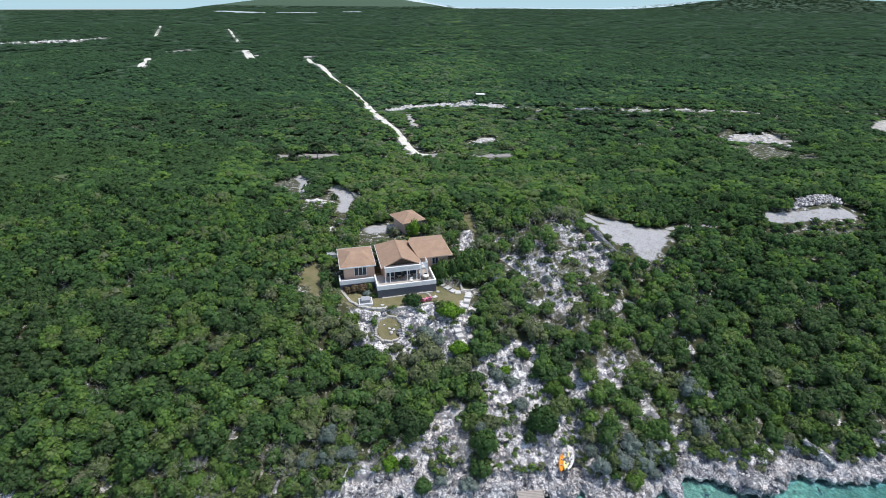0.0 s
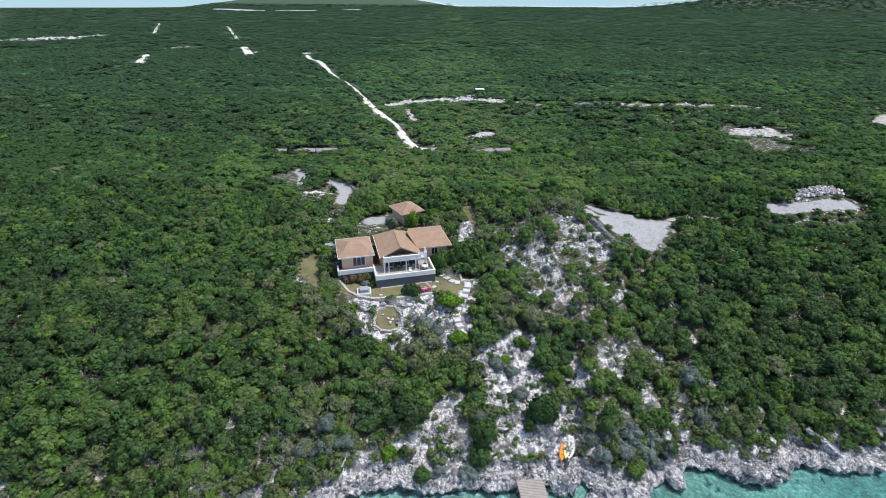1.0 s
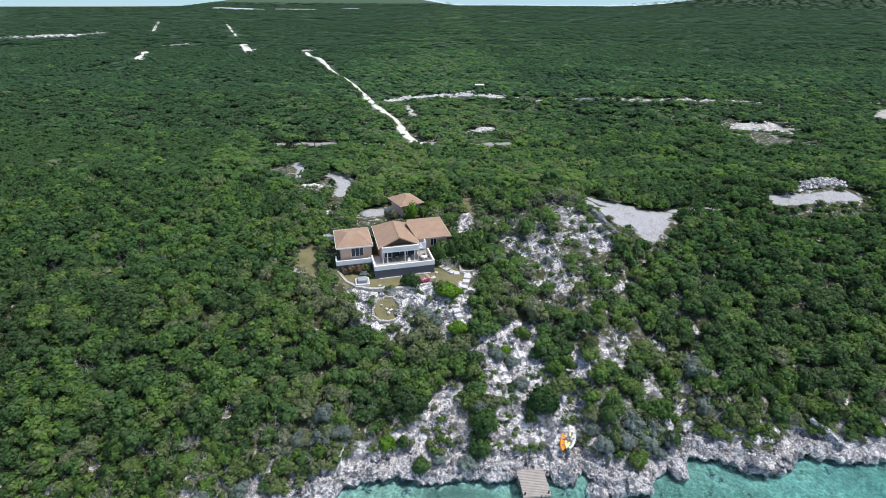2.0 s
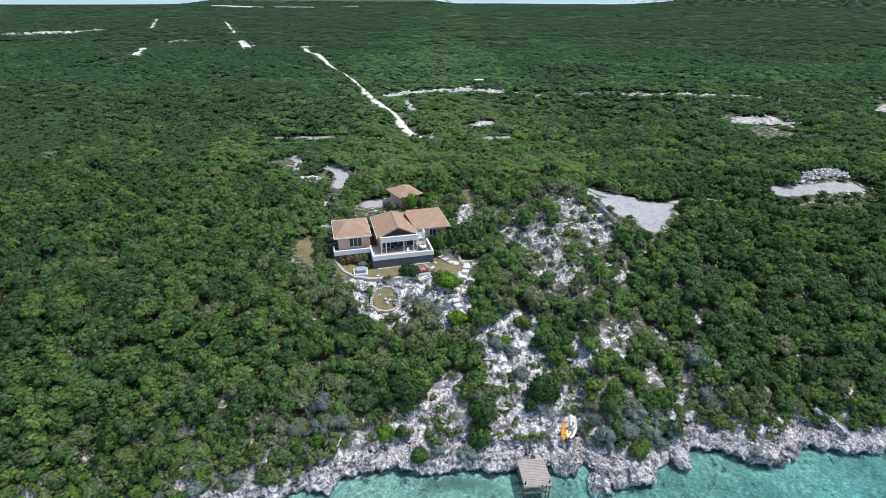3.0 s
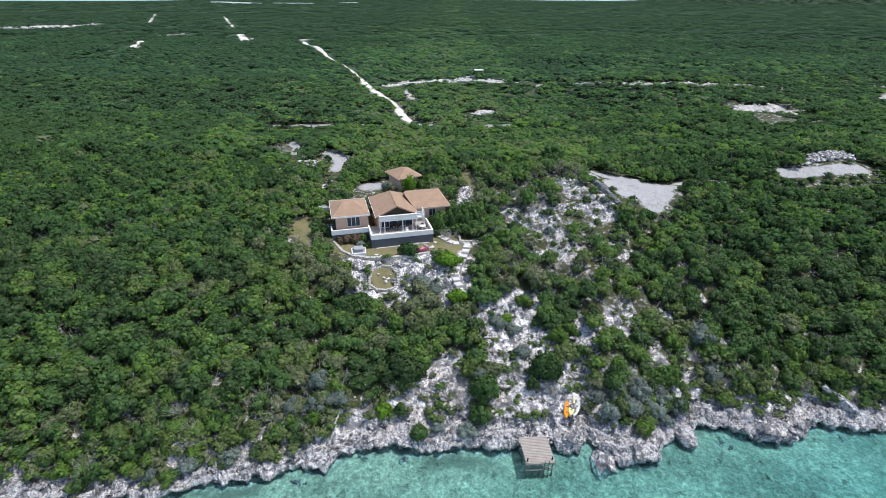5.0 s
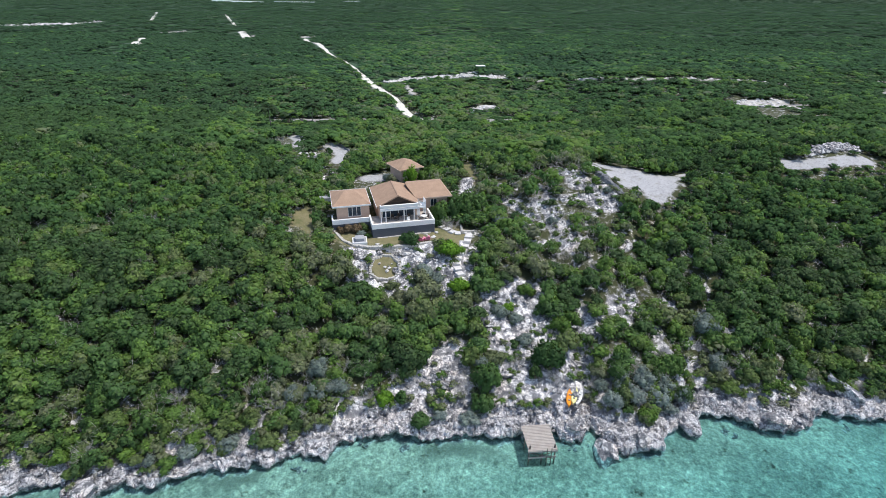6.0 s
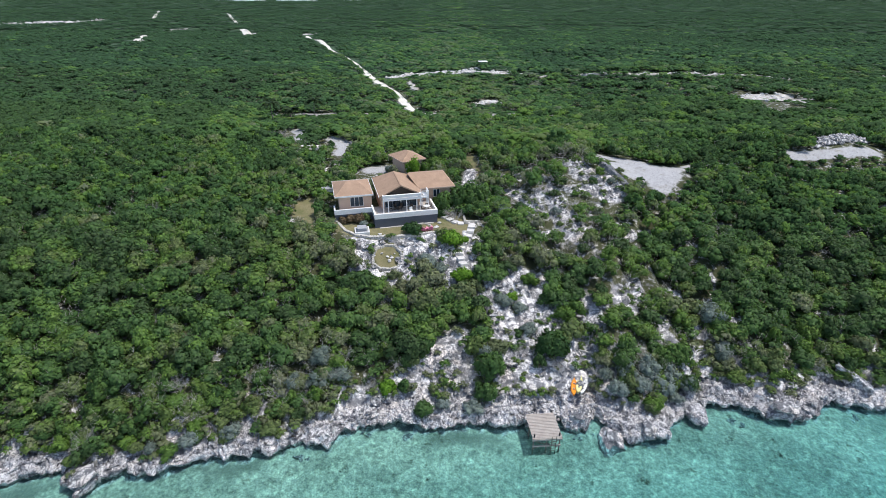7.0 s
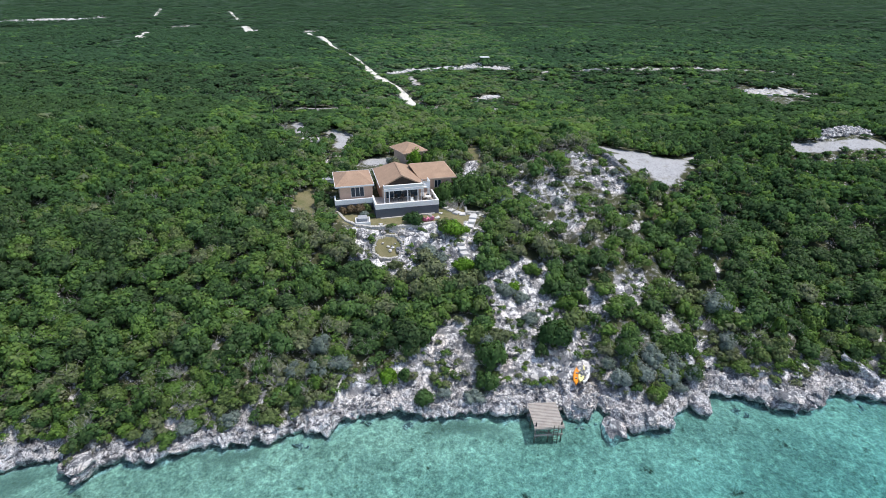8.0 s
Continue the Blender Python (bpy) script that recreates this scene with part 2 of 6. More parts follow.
    sand = mix(t, 1.0, sand, drift, "MULTIPLY")
    at = {}
    for k in ("rock", "gravel", "dry", "sand", "canopy"):
        a = t.nodes.new("ShaderNodeAttribute")
        a.attribute_name = k
        at[k] = a.outputs["Fac"]

    def broken(mask, lo=0.42, hi=0.58):
        # edges broken up by the grain of the ground
        n = t.nodes.new("ShaderNodeMath")
        n.operation = "MULTIPLY_ADD"
        n.inputs[1].default_value = 0.7
        t.links.new(mid, n.inputs[0])
        t.links.new(mask, n.inputs[2])
        n2 = node(t, "ShaderNodeMapRange")
        n2.inputs["From Min"].default_value, n2.inputs["From Max"].default_value = lo + 0.35, hi + 0.35
        t.links.new(n.outputs[0], n2.inputs["Value"])
        return n2.outputs[0]
    cover = mix(t, noise_tex(t, 0.16, 6, 0.7, place), (0.042, 0.078, 0.047), (0.074, 0.122, 0.066))
    # pale stones showing through the litter
    litter = mix(t, ramp(t, noise_tex(t, 0.75, 7, 0.75, place), [(0.52, (0, 0, 0)), (0.60, (0.8, 0.8, 0.8))]), litter, rock)
    litter = mix(t, at["canopy"], litter, cover)
    c = mix(t, broken(at["dry"]), litter, dry)
    c = mix(t, broken(at["rock"]), c, rock)
    c = mix(t, broken(at["gravel"]), c, gravel)
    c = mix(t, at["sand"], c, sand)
    t.links.new(c, b.inputs["Base Color"])
    bump(t, b, fine, 0.6, 0.12)
    return m


def water_material(tint, ripple):
    m = bpy.data.materials.new("clear_sea_water")
    m.use_nodes = True
    t = m.node_tree
    t.nodes.remove(t.nodes["Principled BSDF"])
    place = t.nodes.new("ShaderNodeTexCoord").outputs["Object"]
    clear, gloss, fres, both = (t.nodes.new("ShaderNode" + k) for k in ("BsdfTransparent", "BsdfGlossy", "Fresnel", "MixShader"))
    deep = noise_tex(t, 0.035, 3, 0.5, place)
    sep = t.nodes.new("ShaderNodeSeparateXYZ")
    t.links.new(place, sep.inputs[0])
    # the bottom falls away off the shore, more so towards the east
    out = t.nodes.new("ShaderNodeVectorMath")
    out.operation = "DOT_PRODUCT"
    out.inputs[1].default_value = (0.010, -0.030, 0)
    t.links.new(place, out.inputs[0])
    depth = ramp(t, out.outputs["Value"], [(0.0, (1, 1, 1)), (1.0, (0.36, 0.69, 0.76))])
    off = t.nodes.new("ShaderNodeMath")
    off.operation = "ADD"
    off.inputs[1].default_value = 1.30
    t.links.new(out.outputs["Value"], off.inputs[0])
    t.links.new(off.outputs[0], depth.node.inputs["Fac"])
    t.links.new(mix(t, 1.0, ramp(t, deep, [(0.35, tint), (0.65, tuple(min(1, v * 1.10) for v in tint))]), depth, "MULTIPLY"), clear.inputs["Color"])
    gloss.inputs["Roughness"].default_value, fres.inputs["IOR"].default_value = 0.06, 1.33
    n = node(t, "ShaderNodeBump", Strength=0.5, Distance=ripple)
    t.links.new(noise_tex(t, 2.6, 6, 0.8, place), n.inputs["Height"])
    for s in (gloss, fres):
        t.links.new(n.outputs["Normal"], s.inputs["Normal"])
    t.links.new(fres.outputs[0], both.inputs[0])
    t.links.new(clear.outputs[0], both.inputs[1])
    t.links.new(gloss.outputs[0], both.inputs[2])
    t.links.new(both.outputs[0], t.nodes["Material Output"].inputs["Surface"])
    return m


M_GROUND = ground_material()
M_SEA = water_material((0.545, 0.79, 0.82), 0.2)
M_LAKE, _t, _b = shader("shallow_lake_water", 0.12, 0.5)
_b.inputs["Base Color"].default_value = (0.62, 0.70, 0.72, 1)
# the far sea strip glows: its brightness is emitted, not lit
M_FARSEA_GLOW, _t, _b = shader("glowing_far_sea", 1.0, 0.0)
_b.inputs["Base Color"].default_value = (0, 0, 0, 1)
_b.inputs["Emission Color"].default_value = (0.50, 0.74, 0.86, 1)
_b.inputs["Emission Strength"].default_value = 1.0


# ---- plan of the coast and the land
SHORE = np.array([(-120, 22), (-90, 28), (-60, 33.5), (-45.9, 35.5), (-41.2, 37.2), (-39.1, 34.8), (-37.1, 33.7), (-36.4, 35.2), (-34.9, 36.7), (-33.2, 36.4), (-31, 36.5),
                  (-27, 38.9), (-24, 38.9), (-18.5, 40.1), (-18, 41.2), (-16, 41.3), (-15, 40.7), (-13.5, 41), (-12.5, 42.5), (-11.1, 43.6), (-6.3, 44.2),
                  (-3.6, 43.6), (3.6, 44.5), (6.8, 43.7), (8.8, 44.6), (12.2, 44.9), (12.8, 45.5), (13.5, 44.2), (16.2, 43.7), (16.8, 45.4), (17.6, 46.0), (18.3, 45.2), (19.0, 43.6), (19.6, 43.0), (20.4, 42.2),
                  (23.4, 42.3), (25.2, 42.6), (26.2, 44.8), (28.6, 46.4), (29.3, 45.0), (30.4, 44.9), (30.9, 47.2), (32, 48.5), (35.9, 47.9), (37.4, 46.4), (41.2, 45.5), (44.9, 47), (46.9, 49), (52.5, 47.7), (75, 50), (120, 58)])


def wob(x, y, size, seed=0):
    """Smooth uneven waves between about -1 and 1, of that size in metres."""
    r = np.random.RandomState(seed)
    s = 0.0
    for k in range(7):
        a, p, q = r.uniform(0, 6.283), r.uniform(0, 6.283), r.uniform(0.6, 1.9)
        s = s + np.sin((x * math.cos(a) + y * math.sin(a)) * 6.283 / size * q + p)
    return s / 3.2


def shore(x):
    return np.interp(x, SHORE[:, 0], SHORE[:, 1]) + 0.45 + 0.18 * np.sin(x * 2.9) + 0.12 * np.sin(x * 5.3 + 1)


def smooth(a, b, v):
    k = np.clip((v - a) / (b - a), 0, 1)
    return k * k * (3 - 2 * k)


WALL = np.array([(-19.0, 77.6), (-18.4, 76.6), (-16.9, 74.2), (-14.8, 72.6), (-12.2, 72.0), (-8.8, 72.3), (-5.3, 73.1), (-3.1, 73.9), (-1.6, 74.3), (1.5, 74.0)])


def land(x, y):
    """Height of the ground above the sea."""
    x, y = np.asarray(x, float), np.asarray(y, float)
    d = y - shore(x)
    z = np.interp(d, [-40, -15, -4, -0.6, 0, 3, 6, 12, 20, 27, 31, 45, 60, 80], [-1.7, -1.1, -0.6, -0.45, 0.75, 1.7, 2.9, 5.2, 7.6, 10.0, 11.0, 12.0, 13.6, 14.2])
    far = np.interp(y, [60, 100, 116, 150, 190, 250, 450, 1200, 2200, 4000], [13, 14.0, 13.6, 9.0, 5.5, 8.6, 9, 7, 3.5, 2])
    k = smooth(95, 125, y)
    z = z * (1 - k) + far * k
    z = z + smooth(10, 40, d) * smooth(35, 75, np.abs(x)) * smooth(1200, 300, y) * (1.1 + 0.8 * (x > 0))
    z = z + 0.35 * wob(x, y, 17, 3) * smooth(4, 14, d) * smooth(700, 200, y)
    z = z + 1.6 * wob(x, y, 130, 5) * smooth(130, 260, y) * smooth(1500, 500, y)
    z = z + 3.8 * smooth(44.4, 103.5, x) * smooth(120, 160, y) * smooth(420, 260, y)
    # knolls under the gravel pad and the rubble heap, and a dip behind the house
    z = z + 4.0 * np.exp(-((x - 26) / 13) ** 2 - ((y - 95.5) / 11) ** 2) + 1.9 * np.exp(-((x - 45) / 10) ** 2 - ((y - 93) / 8) ** 2)
    z = z + 1.9 * np.exp(-((x - 82) / 20) ** 2 - ((y - 108) / 9) ** 2) - 1.6 * np.exp(-((x + 27) / 20) ** 2 - ((y - 124) / 16) ** 2)
    # far ridges on the skyline
    z = z + 86 * smooth(3000, 4300, y) * smooth(1100, 2500, x)
    z = z + (62 + 3 * wob(x, y, 900, 8)) * smooth(3400, 4500, y) * smooth(-2300, -1300, x) * smooth(100, -400, x)
    z = z - 60 * smooth(2450, 3400, y) * smooth(-1350, -2500, x)
    # level yard round the houses
    u, v = (x + 12.2) * 0.966 + (y - 75.5) * 0.259, -(x + 12.2) * 0.259 + (y - 75.5) * 0.966
    wall = np.interp(x, WALL[:, 0], WALL[:, 1])
    z = z + 0.6 * np.exp(-((y - wall + 1.6) / 2.4) ** 2) * smooth(-21, -18, x) * smooth(0.5, -2, x)
    flat = smooth(-10, -6.5, u) * smooth(19, 14, u) * smooth(46, 38, v) * np.where(x < 1.5, smooth(wall - 0.7, wall - 0.1, y), smooth(-5.6, -2.6, v))
    yard = np.interp(v, [-3, 0, 6, 20, 40], [11.3, 11.4, 11.7, 12.1, 12.3])
    return z * (1 - flat) + yard * flat


# strokes of bare ground: (half width, points along the middle), in metres
ROCK = [(2.4, [(-13, 71), (-9.6, 71.9), (-6.7, 70.8), (-6.1, 67.6), (-7, 63.7)]), (1.6, [(-12.3, 70.4), (-12.4, 66.1), (-11.1, 64.2)]), (3.0, [(-4.4, 72.3), (-2.1, 68.6), (0.1, 66.4)]),
        (1.5, [(2.4, 73.2), (1.5, 71.2), (0.7, 68.4)]), (2.6, [(7.8, 64.3), (11.5, 64.2), (10.5, 62.1)]), (1.8, [(4.7, 62.4), (6.1, 58.9), (7.9, 54.4)]),
        (2.2, [(11.6, 61.3), (14.2, 57.5), (16.9, 58.3), (18, 60.2)]), (1.7, [(7.5, 54.5), (11.1, 54), (7.5, 49.9)]), (2.4, [(8.6, 58.8), (11.7, 55.8)])]
ROCK_LOW = [(2.8, [(0.2, 53.6), (-1.8, 50.4), (0.9, 48.6), (-3, 46.4)]), (2.5, [(-7.1, 46.6), (-9.8, 44.1)]), (3.8, [(7.5, 49.9), (8.2, 46.2), (13.7, 47.1), (18.6, 45.6)]),
            (2.4, [(15.8, 51.7), (14.3, 48.9), (18.3, 49)]), (1.2, [(17.2, 53.4), (19.3, 50.2)]), (1.5, [(32.4, 53.9), (31.2, 51.5), (31.3, 49.1)]), (2.4, [(39.5, 49.5), (42.1, 48), (45.9, 50.9)])]
ROCK_HIGH = [(1.5, [(21.8, 96.2), (24.4, 95.1)]),
             (2.3, [(23.9, 92.3), (26.2, 90.7), (26, 87.3), (28.7, 85.8)]),
             (1.6, [(28.2, 91.9), (29.1, 88.6), (30.2, 86.8)]),
             (1.4, [(21.2, 87.4), (24.2, 87.9)]),
             (1.8, [(17.5, 86.9), (18.6, 84.3), (18.4, 81.5), (19.3, 77.3), (20.4, 73.9)]),
             (0.9, [(21.9, 76.4), (22.7, 76.1)]),
             (1.2, [(27.4, 76.7), (29, 75.1)]),
             (1.6, [(3.8, 99.2), (2.7, 85.5)]), (1.6, [(-35.5, 119), (-31.5, 117)]), (1.2, [(-26.4, 103), (-23.8, 102)]), (1.3, [(10.8, 89.7), (15.1, 83.3)]), (0.9, [(31.2, 76.6), (32.2, 76)]), (1.2, [(15.4, 75.2), (18.6, 76.4)]), (1.0, [(22.4, 60.4), (23.4, 61.5)]), (1.5, [(27, 64.9), (24.9, 60.5)]), (1.0, [(32.8, 64.4), (32.7, 63)]), (2.0, [(-3.8, 104.7), (-0.2, 109)]), (0.9, [(38.2, 67.7), (38.6, 66.6)]), (0.8, [(33.5, 58.2), (34.5, 57.6)])]
PAD = [(1.6, [(30.2, 105.4), (34.5, 101.2), (38.5, 98.8)]), (1.9, [(33.2, 98.3), (39, 97.2), (44.5, 98.3)]), (1.3, [(31.4, 96.4), (33.6, 92.6)]), (1.3, [(28.7, 100.8), (31.1, 97.8), (33.7, 96.2)]), (2.8, [(34.7, 94.7), (37.1, 94)]), (2.6, [(39.4, 94.5), (41.5, 94.4)]), (1.8, [(38, 90.9), (38.4, 88.9)]), (2.2, [(40.6, 93.6), (39.2, 91.2)]), (1.2, [(32.2, 95.7), (37.8, 96), (43.3, 96.2)]), (1.7, [(69.6, 103.3), (77.6, 103.7), (87, 104.4)])]
TRACK = [(0.7, [(46.7, 100.5), (52.2, 101.3), (57, 101.9)])]
DRIVE = [(1.9, [(-46.5, 152), (-44.6, 147), (-41.5, 141), (-39, 131)]), (2.4, [(-31.5, 135.5), (-28, 130.5), (-25.3, 122.5), (-25, 115)])]
YARD = [(2.0, [(-17.0, 103.0), (-13.2, 103.8)])]
GRAVEL = PAD + TRACK + DRIVE + YARD
DRY = [(2.3, [(-25.3, 84.3), (-24.8, 81.4)]), (1.0, [(-24.0, 79), (-23.0, 76)]), (3.4, [(-35, 122), (-31, 119)]), (1.1, [(-13.5, 137), (-10, 131), (-9.8, 119)]), (1.1, [(3.5, 109.3), (5.5, 98.5), (3.6, 95)]),
       (3.6, [(-16, 76.5), (-9, 74.6), (0, 77.5)]), (2.0, [(-10.6, 69.6), (-8.6, 68.4)])]
ROADS = [(2.3, [(-14.2, 184.6), (-11.0, 182.8), (-7.0, 181.6)]), (1.9, [(-11.2, 182.7), (-16.2, 192.8), (-23.0, 213.9), (-43.3, 270.6), (-70.7, 335.1), (-129.8, 489.9)])]
ASPHALT = [(2.6, [(-110, 168), (-70.7, 174), (-60.8, 180), (-40.7, 182.5), (-11.5, 181.5), (23, 187), (53.4, 187.5), (130, 190)])]
FAR_TRACKS = [(3.6, [(-210.6, 555.0), (-174.4, 472.2)]), (1.7, [(-403.0, 999.4), (-259.7, 666.4)]), (3, [(-226.5, 390.0), (-270.2, 479.6)]), (1.9, [(-570.6, 1082.9), (-417.8, 772.7)])]
FAR = [r for r in [(3.2, [(-32.4, 264.5), (-22.8, 271.7), (0.8, 270.5), (26.1, 260.5)]),
       (1.4, [(26.1, 260.5), (56.6, 257.9), (88.2, 231.8), (128.9, 238.4), (147.9, 231.8)]),
       (1.2, [(-21.7, 257.5), (-15.3, 223.7)]),
       (6.0, [(105.1, 191), (113.1, 193.5), (120.3, 194.2), (116.2, 183.4)]),
       (2.4, [(9.8, 202.1), (19.4, 209.4)]),
       (3.6, [(-210.6, 555.0), (-174.4, 472.2)]),
       (3, [(-184.5, 503.6), (-176.1, 513.6)]),
       (1.7, [(-403.0, 999.4), (-259.7, 666.4)]),
       (3, [(-226.5, 390.0), (-270.2, 479.6)]),
       (1.9, [(-570.6, 1082.9), (-417.8, 772.7)]),
       (4, [(-282.0, 530.8), (-261.2, 544.2)]),
       (2.0, [(-518.6, 607.0), (-490.0, 637.6), (-470.4, 677.7)]),
       (4.5, [(-451.6, 647.5), (-478.9, 712.7), (-452.5, 718.4)]),
       (2.5, [(-139.4, 497.1), (-124.2, 503.7)]),
       (1.5, [(180.0, 239.0), (196.3, 237.6)]),
       (3, [(167.4, 202.8), (185.8, 222.9)])] if r not in FAR_TRACKS] + FAR_TRACKS
_r = random.Random(44)
ROCK_HIGH += [(0.9, [(29, 56.6), (29.8, 55.4)]), (1.0, [(39.2, 59.2), (40.3, 58.2)])]
for _ in range(34):
    _x, _y = (_r.uniform(17, 35), _r.uniform(53, 73)) if _ < 15 else (_r.uniform(9, 24), _r.uniform(66, 98)) if _ < 27 else (_r.uniform(4, 10), _r.uniform(76, 97))
    ROCK_HIGH.append((_r.uniform(0.55, 1.0), [(_x, _y), (_x + _r.uniform(-1, 1.2), _y - _r.uniform(0.6, 1.8))]))
ROCK, ROCK_LOW, ROCK_HIGH = ([(w * 0.84, p) for w, p in rows] for rows in (ROCK, ROCK_LOW, ROCK_HIGH))
PATHWAY = [(1.0, [(3.5, 77.8), (3.1, 74.8), (2.0, 71.8), (1.5, 69.5), (2.2, 67.1), (2.4, 66.2)])]
HEAP = [(1.9, [(76.5, 107.3), (82, 108.4), (88, 110.5)])]
# strokes of darker sea bed close to the shore
DARK_BED = [(2.4, [(-56, 31.5), (-49, 33.5), (-44, 34.8)]), (1.3, [(-1.5, 43.2), (5.5, 43.0)]), (0.9, [(-26, 37.9), (-21, 38.9)])]
GROUPS = dict(rock=[(w + 1.1, p) for w, p in ROCK + ROCK_LOW] + ROCK_HIGH, gravel=GRAVEL, dry=DRY)


def nearness(x, y, strokes):
    """1 in the middle of a stroke, 0.5 at its edge, 0 as far outside again."""
    best = np.zeros(np.shape(x))
    for w, pts in strokes:
        for (ax, ay), (bx, by) in zip(pts, pts[1:]):
            near = (np.minimum(ax, bx) - 2 * w < x) & (x < np.maximum(ax, bx) + 2 * w) & (np.minimum(ay, by) - 2 * w < y) & (y < np.maximum(ay, by) + 2 * w)
            if not near.any():
                continue
            px, py = x[near], y[near]
            k = np.clip(((px - ax) * (bx - ax) + (py - ay) * (by - ay)) / ((bx - ax) ** 2 + (by - ay) ** 2 + 1e-9), 0, 1)
            dist = np.hypot(px - ax - k * (bx - ax), py - ay - k * (by - ay))
            best[near] = np.maximum(best[near], np.clip(1 - dist / w / 2, 0, 1))
    return best


def house_frame(x, y):
    return (x + 12.2) * 0.966 + (y - 75.5) * 0.259, -(x + 12.2) * 0.259 + (y - 75.5) * 0.966


def built_on(x, y, r):
    """Whether a plant of that radius would stand in a house or its yard."""
    u, v = house_frame(x, y)
    hit = (u > -6.6 - 0.6 * r) & (u < 10.8 + 0.6 * r) & (v > -3.4 - 0.6 * r) & (v < 13 + 0.5 * r)
    hit |= (u > 8) & (u < 15.5 + 0.4 * r) & (v > 4.8 - 0.6 * r) & (v < 14)
    hit |= (np.abs(x + 9.3) < 3.4 + 0.5 * r) & (np.abs(y - 104) < 3.6 + 0.7 * r)
    return hit


# ---- ready-made mesh makers
def obj_from(name, verts, faces, material, parent=None, smooth_shade=False):
    me = bpy.data.meshes.new(name)
    me.from_pydata([tuple(map(float, v)) for v in verts], [], faces)
    me.materials.append(material)
    if smooth_shade:
        me.shade_smooth()
    ob = new(name, me)
    ob.parent = parent
    return ob


def big_mesh(name, verts, quads, material, attrs=(), tri=False, smooth_shade=False, facing=None):
    """One large mesh from arrays: corners by threes or fours."""
    me = bpy.data.meshes.new(name)
    n = 3 if tri else 4
    me.vertices.add(len(verts))
    me.vertices.foreach_set("co", np.ascontiguousarray(verts, np.float32).ravel())
    me.loops.add(len(quads) * n)
    me.loops.foreach_set("vertex_index", np.ascontiguousarray(quads, np.int32).ravel())
    me.polygons.add(len(quads))
    me.polygons.foreach_set("loop_start", np.arange(0, len(quads) * n, n, dtype=np.int32))
    for k, values in attrs:
        me.attributes.new(k, "FLOAT", "POINT").data.foreach_set("value", np.ascontiguousarray(values, np.float32))
    me.update(calc_edges=True)
    if facing is not None:
        me.attributes.new("custom_normal", "FLOAT_VECTOR", "POINT").data.foreach_set("vector", np.ascontiguousarray(facing, np.float32).ravel())
    if smooth_shade or facing is not None:
        me.shade_smooth()
    me.materials.append(material)
    return new(name, me)


def part(name, bm, material, parent, label=""):
    me = bpy.data.meshes.new(name)
    bm.to_mesh(me)
    bm.free()
    me.materials.append(material)
    ob = new(name, me)
    ob.parent = parent
    return tagged(ob, label)


def box(bm, x0, x1, y0, y1, z0, z1, bevel=0.0, m=None):
    made = bmesh.ops.create_cube(bm, size=1.0)["verts"]
    for v in made:
        v.co = Vector(((x0 + x1) / 2 + v.co.x * (x1 - x0), (y0 + y1) / 2 + v.co.y * (y1 - y0), (z0 + z1) / 2 + v.co.z * (z1 - z0)))
    if bevel:
        edges = list({e for v in made for e in v.link_edges})
        made = [v for f in bmesh.ops.bevel(bm, geom=edges, offset=bevel, segments=1, affect="EDGES")["faces"] for v in f.verts]
        made = list(set(made))
    if m is not None:
        bmesh.ops.transform(bm, matrix=m, verts=made)
    return made


def boxes(*rows, bevel=0.0):
    bm = bmesh.new()
    for r in rows:
        box(bm, *r, bevel=bevel)
    return bm


def rod(bm, a, b, ra, rb=None, sides=6):
    a, b = Vector(a), Vector(b)
    q = (b - a).to_track_quat("Z", "Y").to_matrix()
    rb = ra if rb is None else rb
    rings = [[bm.verts.new(p + q @ Vector((r * math.cos(6.283 * k / sides), r * math.sin(6.283 * k / sides), 0))) for k in range(sides)] for p, r in ((a, ra), (b, rb))]
    for k in range(sides):
        bm.faces.new((rings[0][k], rings[0][(k + 1) % sides], rings[1][(k + 1) % sides], rings[1][k]))
    bm.faces.new(rings[0][::-1])
    bm.faces.new(rings[1])


def thing(name, m, label, category, group=""):
    ob = new(name)
    ob.matrix_world = m
    return tagged(ob, label, category, group)


# ---- the ground: one sheet from the sea bed to the skyline
def spread(fine_lo, fine_hi, step, lo, hi, grow=1.09):
    a, s = list(np.arange(fine_lo, fine_hi, step)), step
    while a[-1] < hi:
        s *= grow
        a.append(min(hi, a[-1] + s))
    s, left = step, [fine_lo]
    while left[-1] > lo:
        s *= grow
        left.append(max(lo, left[-1] - s))
    return np.array(left[:0:-1] + a)


